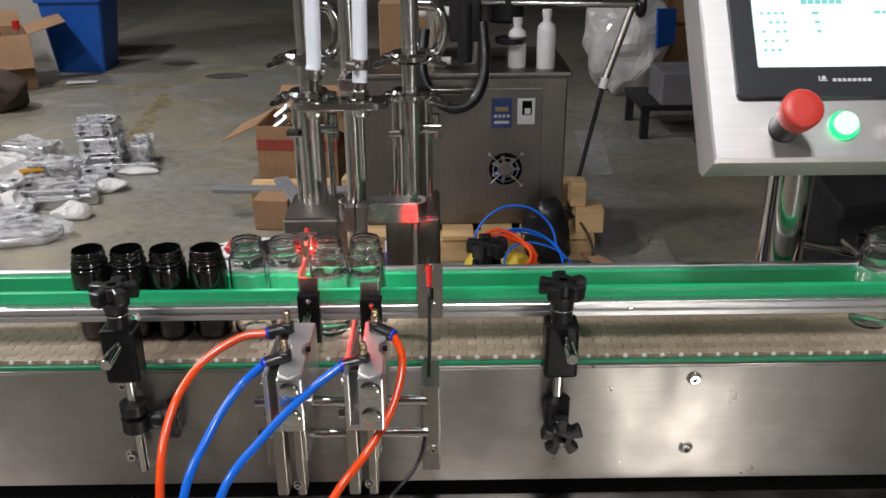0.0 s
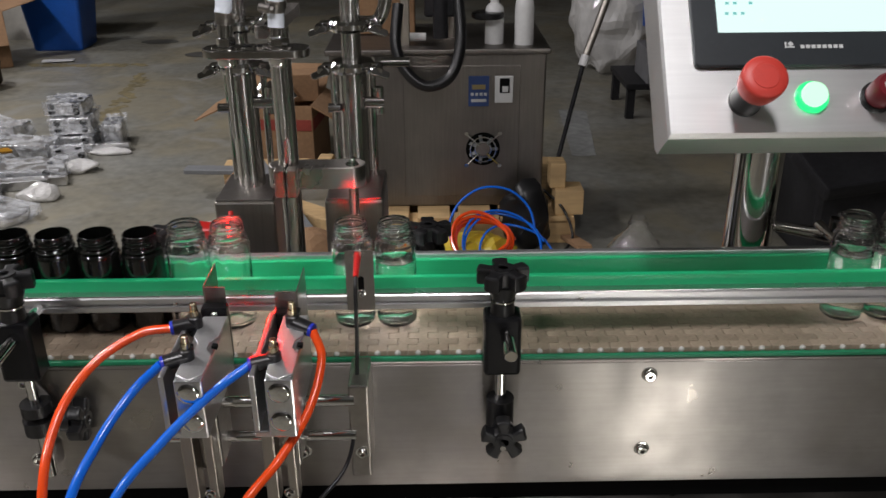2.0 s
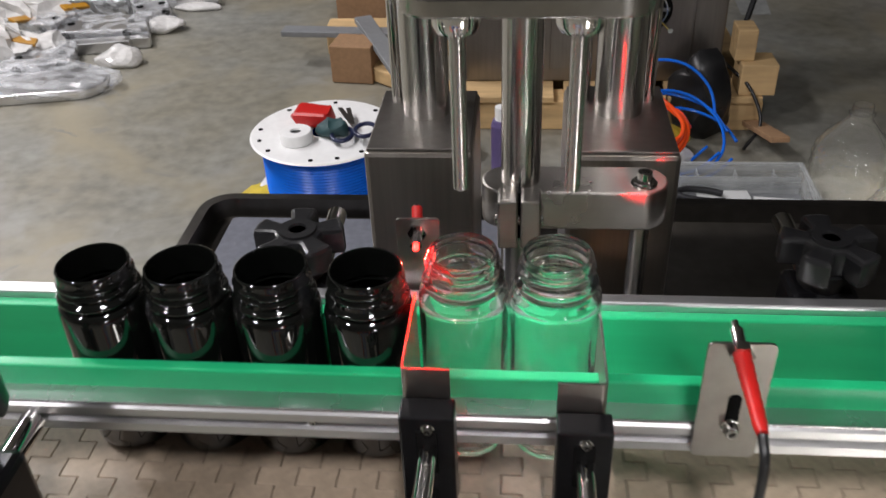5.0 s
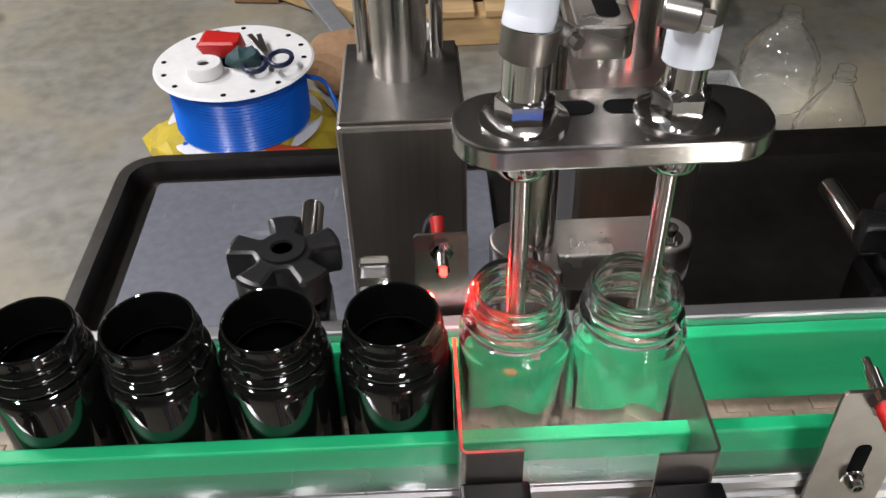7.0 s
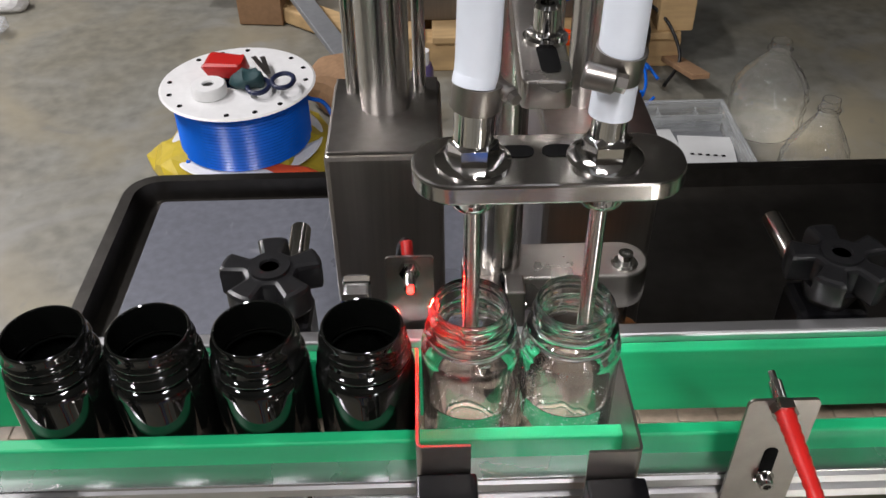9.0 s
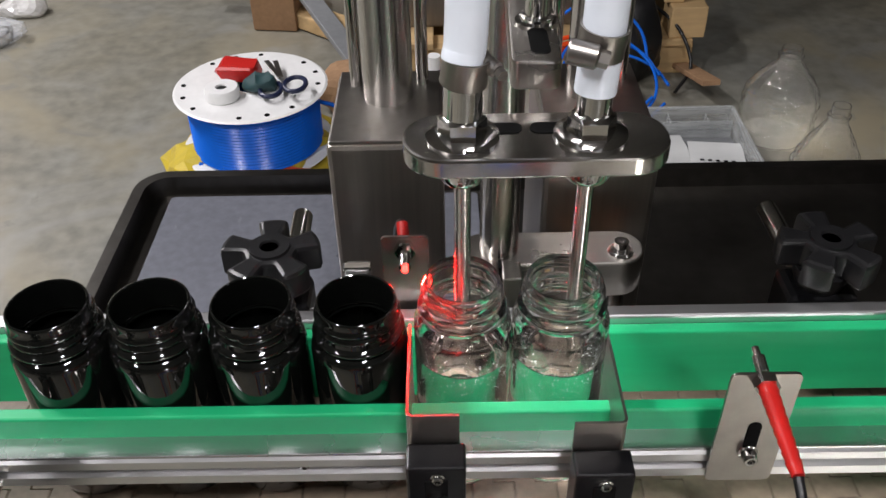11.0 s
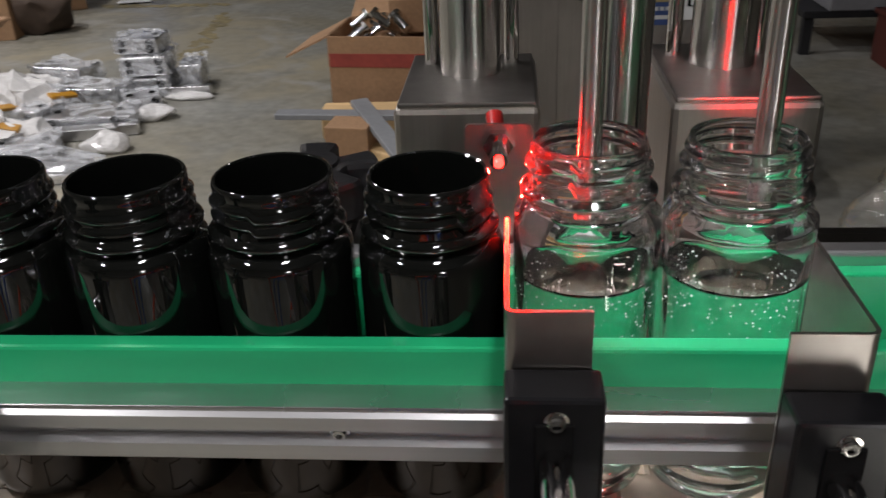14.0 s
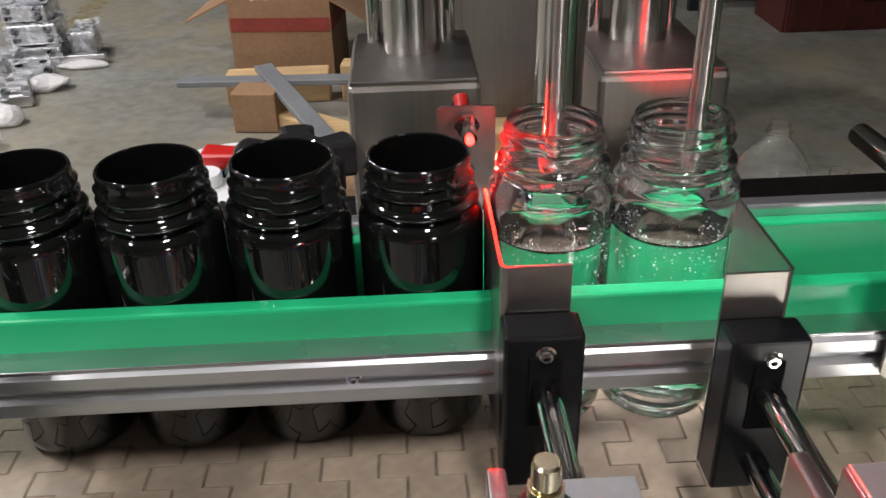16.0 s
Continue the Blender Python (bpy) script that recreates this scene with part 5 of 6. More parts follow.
part("hub", lathe(nb(), [(0, 0), (0.026, 0), (0.022, 0.005), (0, 0.005)], 24, pose(FX, 3.024, FZ, 90, 0, 0)), SHEET, fan)
for k in range(7):
    a = 2 * math.pi * k / 7
    part("blade", bx((FX + 0.037 * math.cos(a), 3.0235, FZ + 0.037 * math.sin(a)), (0.030, 0.002, 0.012), 0, Euler((0.5, -a, 0)).to_matrix()), GREYM, fan)
for k in range(4):
    a = math.pi / 4 + k * math.pi / 2
    p0, p1 = (FX + 0.02 * math.cos(a), 3.019, FZ + 0.02 * math.sin(a)), (FX + 0.082 * math.cos(a), 3.019, FZ + 0.082 * math.sin(a))
    part("guard_arm", rod(rod(nb(), p0, p1, 0.0032, 8), (p1[0], 3.016, p1[2]), (p1[0], 3.026, p1[2]), 0.0075, 10), CHROME, fan)
for rr_ in (0.028, 0.045):
    part("guard_ring", lathe(nb(), [(rr_ - 0.002, 0), (rr_ + 0.002, 0), (rr_ + 0.002, 0.003), (rr_ - 0.002, 0.003)], 30, pose(FX, 3.020, FZ, 90, 0, 0)), CHROME, fan)
lb = part("label", bx((0.228, 3.0255, 0.492), (0.070, 0.003, 0.105)), BLUELAB, cb2, "blue printed label")
part("label_print", bx((0.228, 3.0235, 0.507), (0.046, 0.002, 0.016)), mat("ochre_print", (0.35, 0.28, 0.12), 0.6), lb)
for k in range(4):
    part("label_print", bx((0.206 + k * 0.015, 3.0235, 0.482), (0.010, 0.002, 0.010)), LABELW, lb)
part("label_print", bx((0.228, 3.0235, 0.460), (0.052, 0.002, 0.010)), LABELW, lb)
ctl = part("controller", bx((0.314, 3.0235, 0.498), (0.062, 0.008, 0.092), 0.002), LABELW, cb2, "white controller")
part("display", bx((0.316, 3.0188, 0.512), (0.034, 0.002, 0.050)), INKSHADE, ctl)
part("keys", bx((0.318, 3.0175, 0.500), (0.020, 0.002, 0.020), 0.0005), LABELW, ctl)


def white_bottle(x, y, h, r):
    b = thing("white_bottle", (x, y, 0.637), "white plastic bottle with narrow neck on the cabinet", "bottle", "white bottles")
    part("body", lathe(nb(), [(0, 0), (r, 0), (r, h * 0.62), (r * 0.92, h * 0.72), (r * 0.45, h * 0.80), (r * 0.42, h * 0.90), (0, h * 0.90)], 24, pose(x, y, 0.637)), WHITEP, b)
    part("cap", rd((x, y, 0.637 + h * 0.88), (x, y, 0.637 + h), r * 0.5, 16), WHITEP, b)


white_bottle(0.385, 3.10, 0.20, 0.033)
white_bottle(0.285, 3.12, 0.17, 0.032)
mx = thing("mixer_stand", (0.16, 3.2, 0.637), "black and steel mixer head on stands with a bent black hose", "machine")
part("post", rd((0.14, 3.24, 0.637), (0.14, 3.24, 1.25), 0.028, 20), STEELV, mx)
part("post", rd((0.30, 3.34, 0.637), (0.30, 3.34, 1.25), 0.022, 20), CHROME, mx)
part("motor", rd((0.25, 3.22, 0.78), (0.25, 3.22, 1.2), 0.065, 24, bev=0.01), DARKM, mx, "dark motor housing")
part("head", bx((0.10, 3.14, 0.86), (0.11, 0.10, 0.26), 0.01), DARKM, mx)
part("chuck", rd((0.10, 3.10, 0.66), (0.10, 3.10, 0.86), 0.026, 16), DARKM, mx)
part("disc", rd((0.26, 3.10, 0.725), (0.26, 3.10, 0.745), 0.055, 24, bev=0.004), BLACK, mx)
part("bar", rd((0.05, 3.16, 0.86), (0.72, 3.20, 0.84), 0.016, 16), CHROME, mx, "polished cross bar")
part("bar", rd((-0.06, 3.12, 0.66), (0.05, 3.12, 0.66), 0.014, 16), WHITEP, mx)
part("bar", rd((-0.06, 3.12, 0.83), (0.05, 3.12, 0.83), 0.018, 16), WHITEP, mx)
part("handwheel", lathe(nb(), [(0, -0.012), (0.045, -0.012), (0.05, 0), (0.045, 0.012), (0, 0.012)], 20, pose(0.73, 3.20, 0.84, 0, 90, 0)), BLACK, mx, "black round hand knob")
part("strut", rd((0.70, 3.20, 0.83), (0.60, 3.12, 0.575), 0.013, 12), STEELV, mx)
part("strut", rd((0.60, 3.12, 0.575), (0.515, 3.05, 0.24), 0.008, 12), DARKM, mx)
part("strut_collar", rd((0.606, 3.125, 0.59), (0.594, 3.115, 0.555), 0.016, 14), WHITEP, mx, "white plastic collar")
part("hose", tube(nb(), [(0.16, 3.06, 0.80), (0.165, 3.0, 0.66), (0.13, 2.96, 0.56), (0.05, 2.95, 0.53), (-0.02, 2.97, 0.58), (-0.05, 3.0, 0.66), (-0.04, 3.05, 0.78)], 0.019, 14), BLACK, mx, "bent black hose")
part("frame", bx((-0.02, 3.10, 0.80), (0.03, 0.03, 0.34), 0.003), STEELV, mx)
part("arm", tube(nb(), [(0.42, 3.3, 0.86), (0.52, 3.2, 0.92), (0.62, 3.1, 1.02)], 0.02, 12), BLACK, mx)
hd = thing("cardboard_box", (0.02, 3.4, 0.637), "brown cardboard pieces stacked on the cabinet", "box")
part("box", bx((-0.10, 3.36, 0.74), (0.22, 0.16, 0.20), 0.004), CARD, hd)

# coils of tube, bags and boxes on the floor by the pallet
bk_ = thing("black_bag", (0.36, 2.93, FLOOR), "black plastic bag by the tube coils", "bag")
part("bag", blob((0.40, 2.93, FLOOR + 0.10), (0.085, 0.07, 0.13), 3, 0.5, 16, 3), BLACK, bk_)
yb = thing("yellow_bag", (0.22, 2.78, FLOOR), "crumpled yellow plastic bag", "bag", "yellow bags")
part("bag", blob((0.22, 2.80, FLOOR + 0.05), (0.13, 0.09, 0.045), 3, 0.5, 14, 7), YELLOWBAG, yb, smooth=False)
wbg = thing("paper_bundle", (0.22, 2.72, FLOOR), "white crumpled paper bundle", "paper")
part("paper", blob((0.24, 2.72, FLOOR + 0.03), (0.12, 0.06, 0.035), 3, 0.5, 14, 1), WHITEP, wbg, smooth=False)


def coil(c, r, turns, rt, material, label, tilt, seed):
    t = thing("tube_coil", c, label, "tube coil", "tube coils")
    random.seed(seed)
    pts = []
    for k in range(turns * 10):
        a = 2 * math.pi * k / 10
        q = r * (1 + 0.10 * math.sin(k * 0.7 + seed) + random.uniform(-0.03, 0.03))
        p = Vector((q * math.cos(a), q * math.sin(a), 0.012 * math.sin(k * 1.3 + seed) + 0.02 + 0.01 * k / 10))
        pts.append(tuple(Vector(c) + Euler((radians(tilt), 0, 0)).to_matrix() @ p))
    part("tube", tube(nb(), pts, rt, 8, 4), material, t)


coil((0.23, 2.76, FLOOR + 0.075), 0.095, 4, 0.0062, ORANGE, "loose coil of orange air tube", 30, 2)
coil((0.28, 2.80, FLOOR + 0.10), 0.145, 1, 0.0042, BLUE, "loose loop of blue air tube", 52, 5)
coil((0.30, 2.76, FLOOR + 0.07), 0.13, 2, 0.0042, BLUE, "loose coil of blue air tube", 34, 9)
coil((0.34, 2.74, FLOOR + 0.05), 0.12, 1, 0.0042, BLUE, "loose loop of blue air tube", 26, 3)
cable([(0.46, 3.0, 0.14), (0.52, 2.92, 0.10), (0.55, 2.86, 0.02), (0.50, 2.80, FLOOR + 0.01)], 0.005, BLACK, "black power cable beside the pallet")

rl = thing("tube_reel", (-0.582, 2.475, FLOOR), "reel of blue air tube with white flanges", "reel")
RC = (-0.582, 2.47)
RZ = 0.03
part("flange", lathe(nb(), [(0.035, 0), (0.176, 0), (0.180, 0.003), (0.176, 0.006), (0.035, 0.006)], 48, pose(*RC, RZ)), WHITEP, rl, "white plastic flange")
part("flange", lathe(nb(), [(0.035, 0.150), (0.172, 0.150), (0.177, 0.153), (0.172, 0.156), (0.035, 0.156)], 48, pose(*RC, RZ)), WHITEP, rl, "white plastic flange")
prof = [(0.04, 0.007)]
for k in range(18):
    z = 0.008 + k * 0.0078
    prof += [(0.150, z), (0.1535, z + 0.0039), (0.150, z + 0.0077)]
prof += [(0.04, 0.149)]
part("winding", lathe(nb(), prof, 48, pose(*RC, RZ)), BLUE, rl, "wound blue tube")
# flange holes are black dots for the shade in them
for k in range(16):
    a = 2 * math.pi * k / 16
    if k % 4 < 3:
        part("hole", rd((RC[0] + 0.155 * math.cos(a), RC[1] + 0.155 * math.sin(a), RZ + 0.1555), (RC[0] + 0.155 * math.cos(a), RC[1] + 0.155 * math.sin(a), RZ + 0.1572), 0.006, 10), INKSHADE, rl)
RT = RZ + 0.156
part("stand", blob((RC[0] - 0.005, RC[1], FLOOR + 0.03), (0.235, 0.20, 0.060), 3, 0.5, 12, 2), YELLOWBAG, thing("yellow_bag", (RC[0], RC[1], FLOOR), "yellow plastic bag under the tube reel", "bag", "yellow bags"), smooth=False)
part("stand", blob((RC[0] + 0.06, RC[1] - 0.155, FLOOR + 0.035), (0.14, 0.07, 0.045), 3, 0.4, 12, 6), mat("red_orange_bag", (0.75, 0.10, 0.03), 0.4), thing("red_bag", (RC[0], RC[1] - 0.1, FLOOR), "orange-red plastic bag under the tube reel", "bag"), smooth=False)
rp = thing("red_pouch", (RC[0] - 0.03, RC[1] + 0.03, RT), "crumpled red plastic packet", "packet")
part("packet", crumple(bx((RC[0] - 0.03, RC[1] + 0.035, RT + 0.022), (0.095, 0.055, 0.036), 0.012, Euler((0, 0, -0.2)).to_matrix()), 0.012, 40, 2), RED, rp)
wt = thing("tape_roll", (RC[0] - 0.052, RC[1] - 0.055, RT), "small roll of white thread tape", "tape")
part("roll", lathe(nb(), [(0.012, 0), (0.037, 0), (0.039, 0.003), (0.039, 0.024), (0.036, 0.028), (0.014, 0.028), (0.012, 0.024)], 28, pose(RC[0] - 0.052, RC[1] - 0.060, RT)), WHITEP, wt)
gr = thing("dark_gloves", (RC[0] + 0.03, RC[1] - 0.03, RT), "dark teal crumpled rag", "rag")
part("rag", blob((RC[0] + 0.025, RC[1] - 0.025, RT + 0.018), (0.042, 0.034, 0.022), 3, 0.5, 40, 5), mat("teal_rubber", (0.02, 0.06, 0.065), 0.6), gr)
sc = thing("scissors", (RC[0] + 0.07, RC[1] - 0.01, RT), "steel scissors with dark blue handles", "scissors")
SCM = mat("navy_handle", (0.012, 0.018, 0.06), 0.4)
for s in (-1, 1):
    c0 = Vector((RC[0] + 0.085 + s * 0.028, RC[1] - 0.055, RT + 0.022))
    part("handle", tube(nb(), [tuple(c0 + Vector((0.024 * math.cos(a), 0.034 * math.sin(a), 0.006 * s))) for a in [k * math.pi / 5 for k in range(11)]], 0.0055, 8, 3), SCM, sc, "dark blue handle loop")
    part("blade", bx((RC[0] + 0.055 - s * 0.006, RC[1] + 0.035, RT + 0.022 + s * 0.001), (0.012, 0.09, 0.003), 0.001, Euler((0, 0, 0.38 + s * 0.10)).to_matrix()), SHEET, sc)
cable([(RC[0] + 0.15, RC[1] + 0.02, RZ + 0.10), (RC[0] + 0.20, RC[1] + 0.0, RZ + 0.08), (RC[0] + 0.24, RC[1] - 0.08, 0.0), (RC[0] + 0.22, RC[1] - 0.18, FLOOR + 0.006)], 0.005, BLUE, "free end of blue air tube")
cable([(RC[0] - 0.12, RC[1] - 0.10, RZ + 0.01), (RC[0] - 0.14, RC[1] - 0.13, FLOOR + 0.006), (RC[0] - 0.13, RC[1] - 0.24, FLOOR + 0.006)], 0.005, BLUE, "free end of blue air tube")
spc = thing("spray_can", (-0.16, 2.62, FLOOR), "purple spray can with white cap", "spray can")
part("can", lathe(nb(), [(0, 0), (0.027, 0), (0.027, 0.15), (0.022, 0.165), (0, 0.165)], 24, pose(-0.16, 2.66, FLOOR)), mat("purple_can", (0.12, 0.09, 0.22), 0.35), spc)
part("cap", rd((-0.16, 2.66, FLOOR + 0.165), (-0.16, 2.66, FLOOR + 0.20), 0.017, 16), WHITEP, spc, "white cap")
rg = thing("brown_paper_bag", (-0.36, 2.72, FLOOR), "crumpled brown paper beside the reel", "paper")
part("paper", blob((-0.36, 2.74, FLOOR + 0.06), (0.11, 0.10, 0.08), 3, 0.4, 11, 9), CARD, rg, smooth=False)

# clear storage tray with papers
st = thing("storage_tray", (0.545, 2.56, FLOOR), "grey clear plastic storage tray with papers and a tool", "tray")
SX, SY, SW, SD = 0.390, 2.455, 0.40, 0.29
part("base", bx((SX, SY, FLOOR + 0.01), (SW, SD, 0.006)), GREYM, st)
for k in range(4):
    part("divider", bx((SX - 0.15 + 0.095 * k, SY + 0.122, FLOOR + 0.035), (0.004, 0.04, 0.05)), TRAYPL, st)
for sx, sy in ((1, 0), (-1, 0), (0, 1), (0, -1)):
    part("side", bx((SX + sx * SW / 2, SY + sy * SD / 2, FLOOR + 0.038), (0.005, SD, 0.066) if sx else (SW, 0.005, 0.066), 0.001), TRAYPL, st)
    part("rim", bx((SX + sx * (SW / 2 + 0.004), SY + sy * (SD / 2 + 0.004), FLOOR + 0.072), (0.009, SD + 0.014, 0.007) if sx else (SW + 0.004, 0.009, 0.007), 0.002), TRAYPL, st)
part("divider", bx((SX, SY + 0.10, FLOOR + 0.035), (SW - 0.01, 0.004, 0.05)), TRAYPL, st)
bs_ = thing("blue_base", (SX, SY - 0.2, FLOOR), "blue plastic tray front", "tray")
part("strip", bx((SX, SY - SD / 2 - 0.03, FLOOR + 0.042), (0.40, 0.03, 0.084), 0.006), BLUEBIN, bs_)
ppr = thing("instruction_sheet", (SX + 0.125, SY, FLOOR + 0.013), "white printed paper sheets", "paper", "papers")
part("sheet", bx((SX + 0.125, SY - 0.06, FLOOR + 0.03), (0.13, 0.20, 0.002), 0, Euler((0.05, 0, -0.12)).to_matrix()), LABELW, ppr)
for k in range(5):
    part("print_bar", bx((SX + 0.09 + 0.018 * k, SY - 0.035 - 0.003 * k, FLOOR + 0.034), (0.009, 0.006, 0.001)), INKSHADE, ppr)
pp2 = thing("instruction_sheet", (SX + 0.01, SY, FLOOR + 0.013), "white paper sheet in the tray", "paper", "papers")
part("sheet", bx((SX + 0.01, SY - 0.01, FLOOR + 0.026), (0.13, 0.20, 0.002), 0, Euler((0, 0.03, 0.08)).to_matrix()), LABELW, pp2)
ct_ = thing("side_cutters", (SX - 0.12, SY + 0.03, FLOOR + 0.02), "grey pliers with dark handles lying in the tray", "pliers")
for q in (-1, 1):
    part("handle", tube(nb(), [(SX - 0.12, SY + 0.05, FLOOR + 0.04), (SX - 0.09, SY + 0.05 + q * 0.022, FLOOR + 0.04), (SX - 0.04, SY + 0.045 + q * 0.026, FLOOR + 0.038), (SX, SY + 0.04 + q * 0.018, FLOOR + 0.036)], 0.008, 10, 4), DARKM, ct_)
part("jaw", bx((SX - 0.135, SY + 0.05, FLOOR + 0.04), (0.05, 0.03, 0.014), 0.004), SHEET, ct_)
tl = thing("hand_tool", (SX + 0.05, SY - 0.1, FLOOR + 0.03), "screwdriver with green handle", "tool")
part("handle", rd((SX + 0.00, SY - 0.11, FLOOR + 0.045), (SX + 0.08, SY - 0.13, FLOOR + 0.045), 0.013, 14, bev=0.003), mat("green_handle", (0.02, 0.16, 0.10), 0.4), tl)
part("shaft", rd((SX + 0.08, SY - 0.13, FLOOR + 0.045), (SX + 0.18, SY - 0.145, FLOOR + 0.042), 0.005, 10), DARKM, tl)


def clear_jug(x, y, h, r):
    """A large thin clear bottle with sloping, lightly fluted shoulders."""
    j = thing("clear_jug", (x, y, FLOOR), "large empty clear plastic bottle with sloping shoulders", "bottle", "clear jugs")
    keys = [(r * 0.9, 0), (r, 0.02), (r, h * 0.42), (r * 0.97, h * 0.50), (r * 0.88, h * 0.58), (r * 0.72, h * 0.67), (r * 0.52, h * 0.76), (r * 0.34, h * 0.84), (r * 0.28, h * 0.88)]
    out = [(0, 0.0)]
    for (q0, z0), (q1, z1) in zip(keys, keys[1:]):
        n = max(1, round((z1 - z0) / 0.004))
        out += [(q0 + (q1 - q0) * k / n, z0 + (z1 - z0) * k / n) for k in range(n)]
    cut = len(out)
    out += [keys[-1], (r * 0.33, h * 0.90), (r * 0.33, h * 0.92), (r * 0.26, h * 0.93), (r * 0.27, h * 0.96), (r * 0.26, h)]
    inn = [(max(q - 0.0012, 0), z + (0.0012 if q == 0 or z < 0.001 else 0)) for q, z in out[::-1]]

    def fluted(ring):
        bm = lathe(nb(), ring, 64, pose(x, y, FLOOR))
        for v in bm.verts:
            a = math.atan2(v.co.y - y, v.co.x - x)
            if v.co.z < FLOOR + h * 0.8:
                k = 1 + 0.022 * math.cos(14 * a) + 0.009 * math.cos(v.co.z * 210) * (1 + math.cos(14 * a)) + 0.015 * noise.noise(Vector((math.cos(a) * 5, math.sin(a) * 5, v.co.z * 45 + x)))
                v.co.x, v.co.y = x + (v.co.x - x) * k, y + (v.co.y - y) * k
        return bm
    n = len(out)
    part("body", fluted(out[:cut + 1] + inn[n - 1 - cut:]), CLEAR, j).visible_shadow = False
    part("neck", fluted(out[cut:] + inn[:n - cut] + [out[cut]]), CLEAR, j, "narrow clear neck with a collar").visible_shadow = False


clear_jug(0.705, 2.590, 0.24, 0.092)
clear_jug(0.690, 2.250, 0.27, 0.072)

# right hand background: bagged goods, cartons, red crate
bg = thing("plastic_bag", (1.22, 5.60, FLOOR), "full white translucent plastic bag with blue print", "bag")
part("bag", blob((1.20, 5.62, 0.28), (0.26, 0.24, 0.34), 4, 0.25, 7, 4), BAGM, bg, smooth=False)
part("top", blob((1.18, 5.66, 0.66), (0.20, 0.16, 0.20), 3, 0.3, 8, 2), BAGM, bg, smooth=False)
part("print", crumple(bx((1.40, 5.42, 0.40), (0.16, 0.02, 0.22), 0.006, Euler((0, 0, 0.6)).to_matrix()), 0.02, 9), BLUEBIN, bg, "blue printed patch")
for c, s in (((1.62, 5.9, 0.16), (0.40, 0.36, 0.40)), ((1.66, 5.94, 0.52), (0.36, 0.34, 0.30)), ((1.52, 5.30, 0.05), (0.16, 0.12, 0.12))):
    ct = thing("closed_carton", (c[0], c[1], c[2] - s[2] / 2), "closed brown cardboard box", "box", "closed cartons")
    part("box", bx(c, s, 0.005, Euler((0, 0, 0.2)).to_matrix()), CARD, ct)
cr = thing("red_crate", (1.62, 4.28, FLOOR), "dark red plastic crate with hand hole", "crate")
for sx, sy in ((1, 0), (-1, 0), (0, 1), (0, -1)):
    part("side", bx((1.60 + sx * 0.25, 4.28 + sy * 0.15, FLOOR + 0.10), (0.012, 0.30, 0.20) if sx else (0.49, 0.012, 0.20), 0.004), CRATE, cr)
    part("rim", bx((1.60 + sx * 0.252, 4.28 + sy * 0.152, FLOOR + 0.20), (0.03, 0.33, 0.02) if sx else (0.53, 0.03, 0.02), 0.004), CRATE, cr)
for k in range(5):
    part("rib", bx((1.38 + 0.11 * k, 4.122, FLOOR + 0.10), (0.012, 0.012, 0.18)), CRATE, cr)
# black slip on the crate's side for the shade in its hand hole
part("hand_hole_shade", prism(nb(), rounded(0.10, 0.035, 0.016), 0.003, pose(1.70, 4.115, FLOOR + 0.14, 90, 0, 0)), INKSHADE, cr)
part("base", bx((1.60, 4.28, FLOOR + 0.01), (0.49, 0.29, 0.014)), CRATE, cr)
sf = thing("dark_shelf", (1.62, 5.0, FLOOR), "low dark metal shelf with a paper carton on it", "shelf")
part("board", bx((1.50, 4.72, 0.13), (0.86, 0.44, 0.03), 0.004), DARKM, sf)
for x in (1.10, 1.90):
    for y in (4.53, 4.91):
        part("leg", bx((x, y, 0.038), (0.04, 0.04, 0.156)), DARKM, sf)
a4 = thing("paper_carton", (1.405, 4.64, 0.145), "grey-white paper carton printed with its size", "box")
part("box", bx((1.405, 4.64, 0.23), (0.47, 0.30, 0.17), 0.006), mat("pale_carton", (0.19, 0.19, 0.20), 0.7, 0, 0.1, 40), a4)
fc = bpy.data.curves.new("print", "FONT")
fc.body, fc.size, fc.extrude, fc.align_x = "A4", 0.11, 0.001, "CENTER"
fo = new("print", fc)
fo.data.materials.append(INKSHADE)
fo.parent = a4
fo.matrix_basis = pose(0.07, -0.1525, 0.04, 90, 0, 0)
fo["label"] = "dark printed lettering"
dk = thing("dark_machine", (1.5, 3.0, FLOOR), "dark grey machine base with steel handle", "machine")
part("body", bx((1.62, 2.95, 0.12), (0.62, 0.5, 0.32), 0.02), DARKM, dk)
part("cover", crumple(bx((1.40, 2.72, 0.30), (0.30, 0.22, 0.05), 0.01, Euler((0.3, 0, 0.2)).to_matrix()), 0.02, 8), DARKM, dk)
part("handle", rd((1.12, 2.62, 0.16), (1.50, 2.58, 0.12), 0.012, 12), CHROME, dk)

# marks on the floor
tagged(part("floor_patch", prism(nb(), [(0.71, 3.91), (0.82, 3.91), (0.90, 4.66), (0.755, 4.70)], 0.0012, pose(0, 0, FLOOR + 0.001)), mat("pale_floor_patch", (0.36, 0.37, 0.36), 0.5, 0.0, 0.3, 25, 0.2, 5), None), "pale rectangular patch on the concrete floor", "floor patch", kind="structure")
rng = random.Random(12)
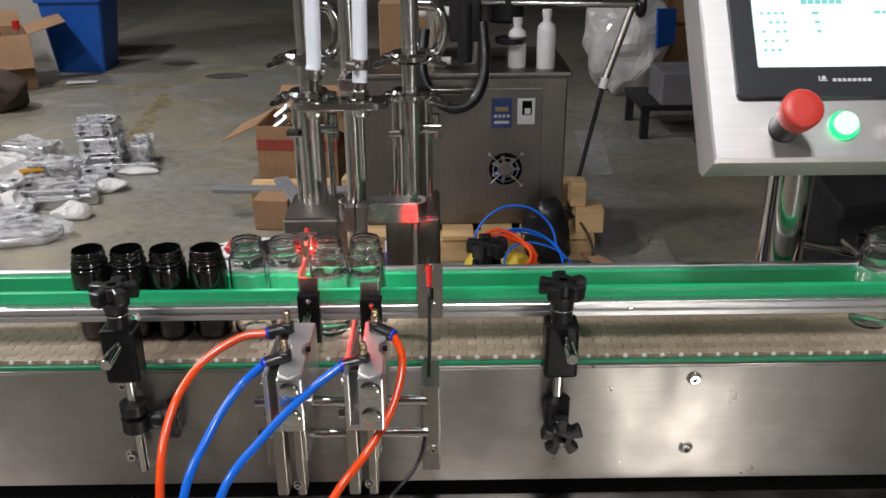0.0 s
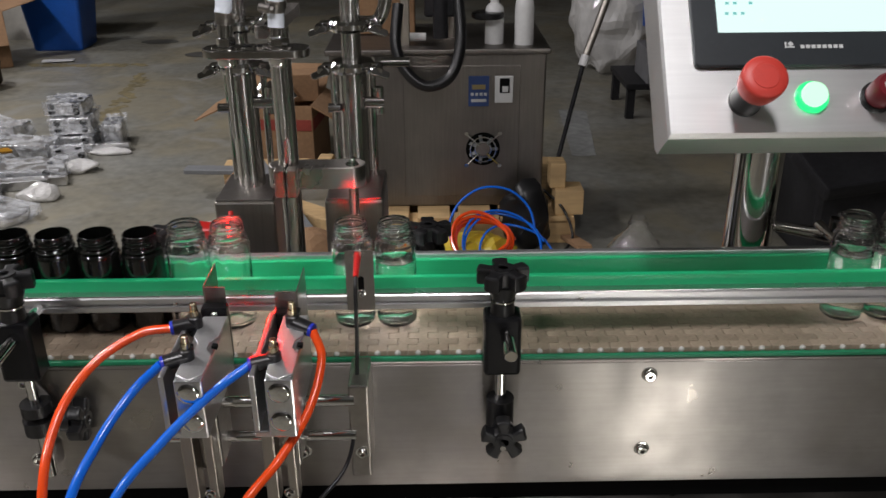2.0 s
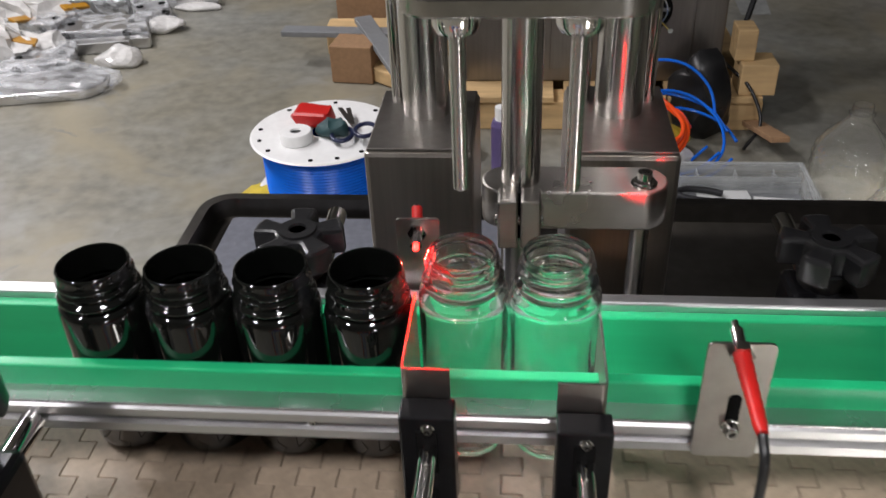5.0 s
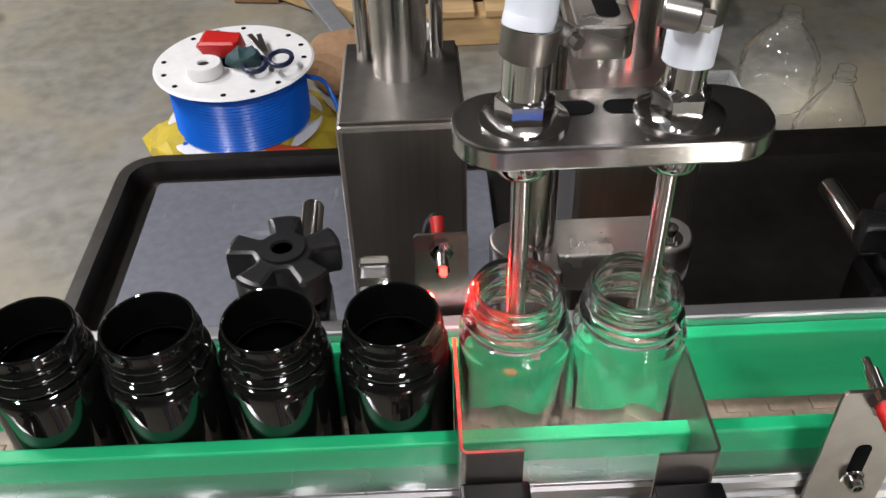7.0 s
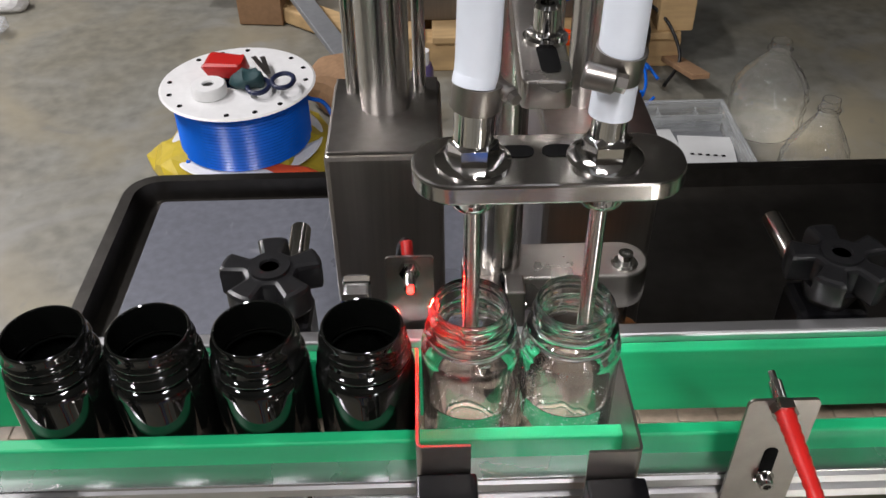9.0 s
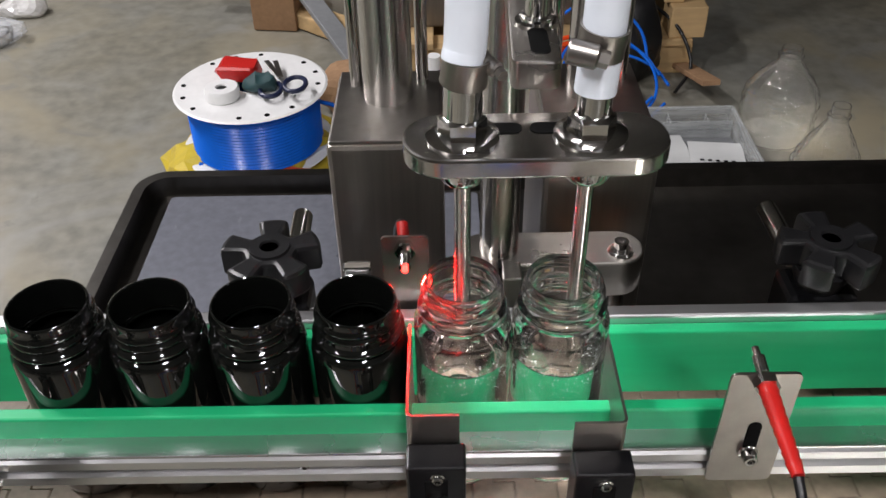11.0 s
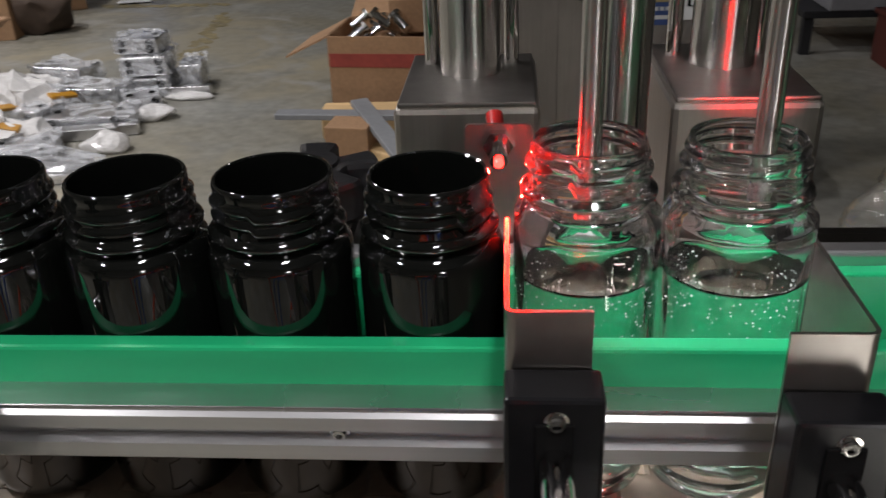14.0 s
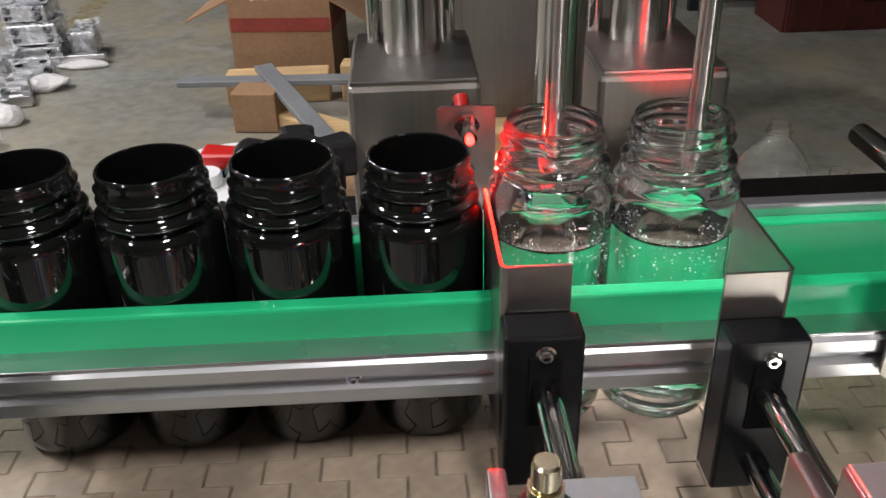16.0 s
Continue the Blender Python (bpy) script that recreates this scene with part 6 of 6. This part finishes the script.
for (ax, ay), (ex, ey), wd_, label in (((-1.62, 4.28), (-1.76, 5.66), 0.075, "worn yellow line painted along the floor"), ((-2.62, 5.95), (-1.84, 5.90), 0.06, "worn yellow line painted across the floor")):
    bm = nb()
    a, e = Vector((ax, ay)), Vector((ex, ey))
    side = Vector((-(e - a).y, (e - a).x)).normalized()
    n = int((e - a).length / 0.045)
    for k in range(n):
        # the paint is left in ragged flakes
        for q in range(3):
            if rng.random() < 0.62:
                c = a.lerp(e, (k + rng.random()) / n) + side * wd_ * (q - 1 + rng.uniform(-0.3, 0.3)) / 2.6
                ring = [(c.x + rng.uniform(0.6, 1.3) * 0.030 * math.cos(w), c.y + rng.uniform(0.6, 1.3) * 0.034 * math.sin(w)) for w in [m * math.pi / 4 for m in range(8)]]
                prism(bm, ring, 0.0004 + 0.0002 * rng.random(), pose(0, 0, FLOOR + 0.001))
    tagged(part("floor_paint", bm, STAIN, None), label, "floor paint", kind="structure")
for x, y, r in ((-1.50, 6.23, 0.16), (-1.95, 6.70, 0.14)):
    bm = nb()
    prism(bm, [(r * (1 + 0.25 * noise.noise(Vector((math.cos(a) * 2, math.sin(a) * 2, x)))) * math.cos(a), 0.55 * r * math.sin(a)) for a in [k * math.pi / 14 for k in range(28)]], 0.0006, pose(x, y, FLOOR + 0.0035))
    tagged(part("floor_stain", bm, mat("oil_stain", (0.105, 0.103, 0.095), 0.5), None), "dark oil stain on the floor", "stain", kind="structure")


# ---- motion ----
def slide(ob, base, rows):
    walk(ob, [(t, Matrix.Translation(Vector(base) + Vector(d))) for t, d in rows])


def motions():
    # the belt runs to the right at a steady pace
    slide(belt, belt.location.copy(), [(0.0, (0, 0, 0)), (8.0, (0.616, 0, 0)), (16.0, (1.232, 0, 0))])
    # the queue steps forward once
    step = [(0.0, 0.0), (1.55, 0.0), (1.7, 0.003), (2.0, 0.026), (2.25, 0.046), (2.5, 0.067), (2.75, 0.088), (2.85, 0.0908), (3.0, 0.091), (16.0, 0.091)]
    for b in blacks + [A, B]:
        turn = b.rotation_euler.z
        p = b.location.copy()
        walk(b, [(t, Matrix.Translation(p + Vector((d, 0, 0))) @ Matrix.Rotation(turn, 4, "Z")) for t, d in step])
    # the two full bottles leave and join the line ahead
    leave_c = [(0.0, -0.130), (0.65, -0.130), (0.75, -0.119), (1.0, -0.099), (1.5, -0.060), (2.0, -0.0215), (2.5, 0.0165), (3.0, 0.053), (3.5, 0.091), (4.0, 0.129), (4.5, 0.168), (7.6, 0.407), (7.9, 0.428), (8.1, 0.429), (16.0, 0.429)]
    leave_d = [(0.0, -0.0855), (0.6, -0.0855), (0.7, -0.076), (1.0, -0.053), (1.5, -0.0125), (2.0, 0.0245), (2.5, 0.064), (3.0, 0.104), (3.5, 0.1445), (4.0, 0.182), (4.5, 0.220), (7.5, 0.451), (7.8, 0.472), (8.0, 0.474), (16.0, 0.474)]
    for b, rows in ((C, leave_c), (D, leave_d)):
        p = b.location.copy()
        turn = b.rotation_euler.z
        walk(b, [(t, Matrix.Translation((x, p.y, p.z)) @ Matrix.Rotation(turn, 4, "Z")) for t, x in rows])
    # the gates draw back to let bottles through
    OPEN = -0.047
    slide(gateR, gateR.location.copy(), [(0.0, (0, 0, 0)), (0.6, (0, 0, 0)), (0.8, (0, OPEN, 0)), (2.2, (0, OPEN, 0)), (2.4, (0, 0, 0)), (16.0, (0, 0, 0))])
    slide(gateL, gateL.location.copy(), [(0.0, (0, 0, 0)), (1.55, (0, 0, 0)), (1.75, (0, OPEN, 0)), (2.6, (0, OPEN, 0)), (2.8, (0, 0, 0)), (16.0, (0, 0, 0))])
    # the filling head ends its rise, waits, then sinks slowly into the next two bottles
    slide(head, head.location.copy(), [(0.0, (0, 0, 0.091)), (0.5, (0, 0, 0.102)), (0.9, (0, 0, 0.111)), (1.1, (0, 0, 0.112)), (3.35, (0, 0, 0.112)), (3.5, (0, 0, 0.110)), (4.0, (0, 0, 0.094)), (4.5, (0, 0, 0.075)), (6.1, (0, 0, 0.010)), (6.5, (0, 0, 0)), (16.0, (0, 0, 0))])
    # liquid rises in the two bottles
    for lq in (liqA, liqB):
        slide(lq, (0, 0, 0), [(0.0, (0, 0, -LEVEL)), (6.9, (0, 0, -LEVEL)), (7.6, (0, 0, -LEVEL * 0.66)), (8.5, (0, 0, -LEVEL * 0.24)), (9.2, (0, 0, -LEVEL * 0.10)), (10.0, (0, 0, 0)), (16.0, (0, 0, 0))])


motions()
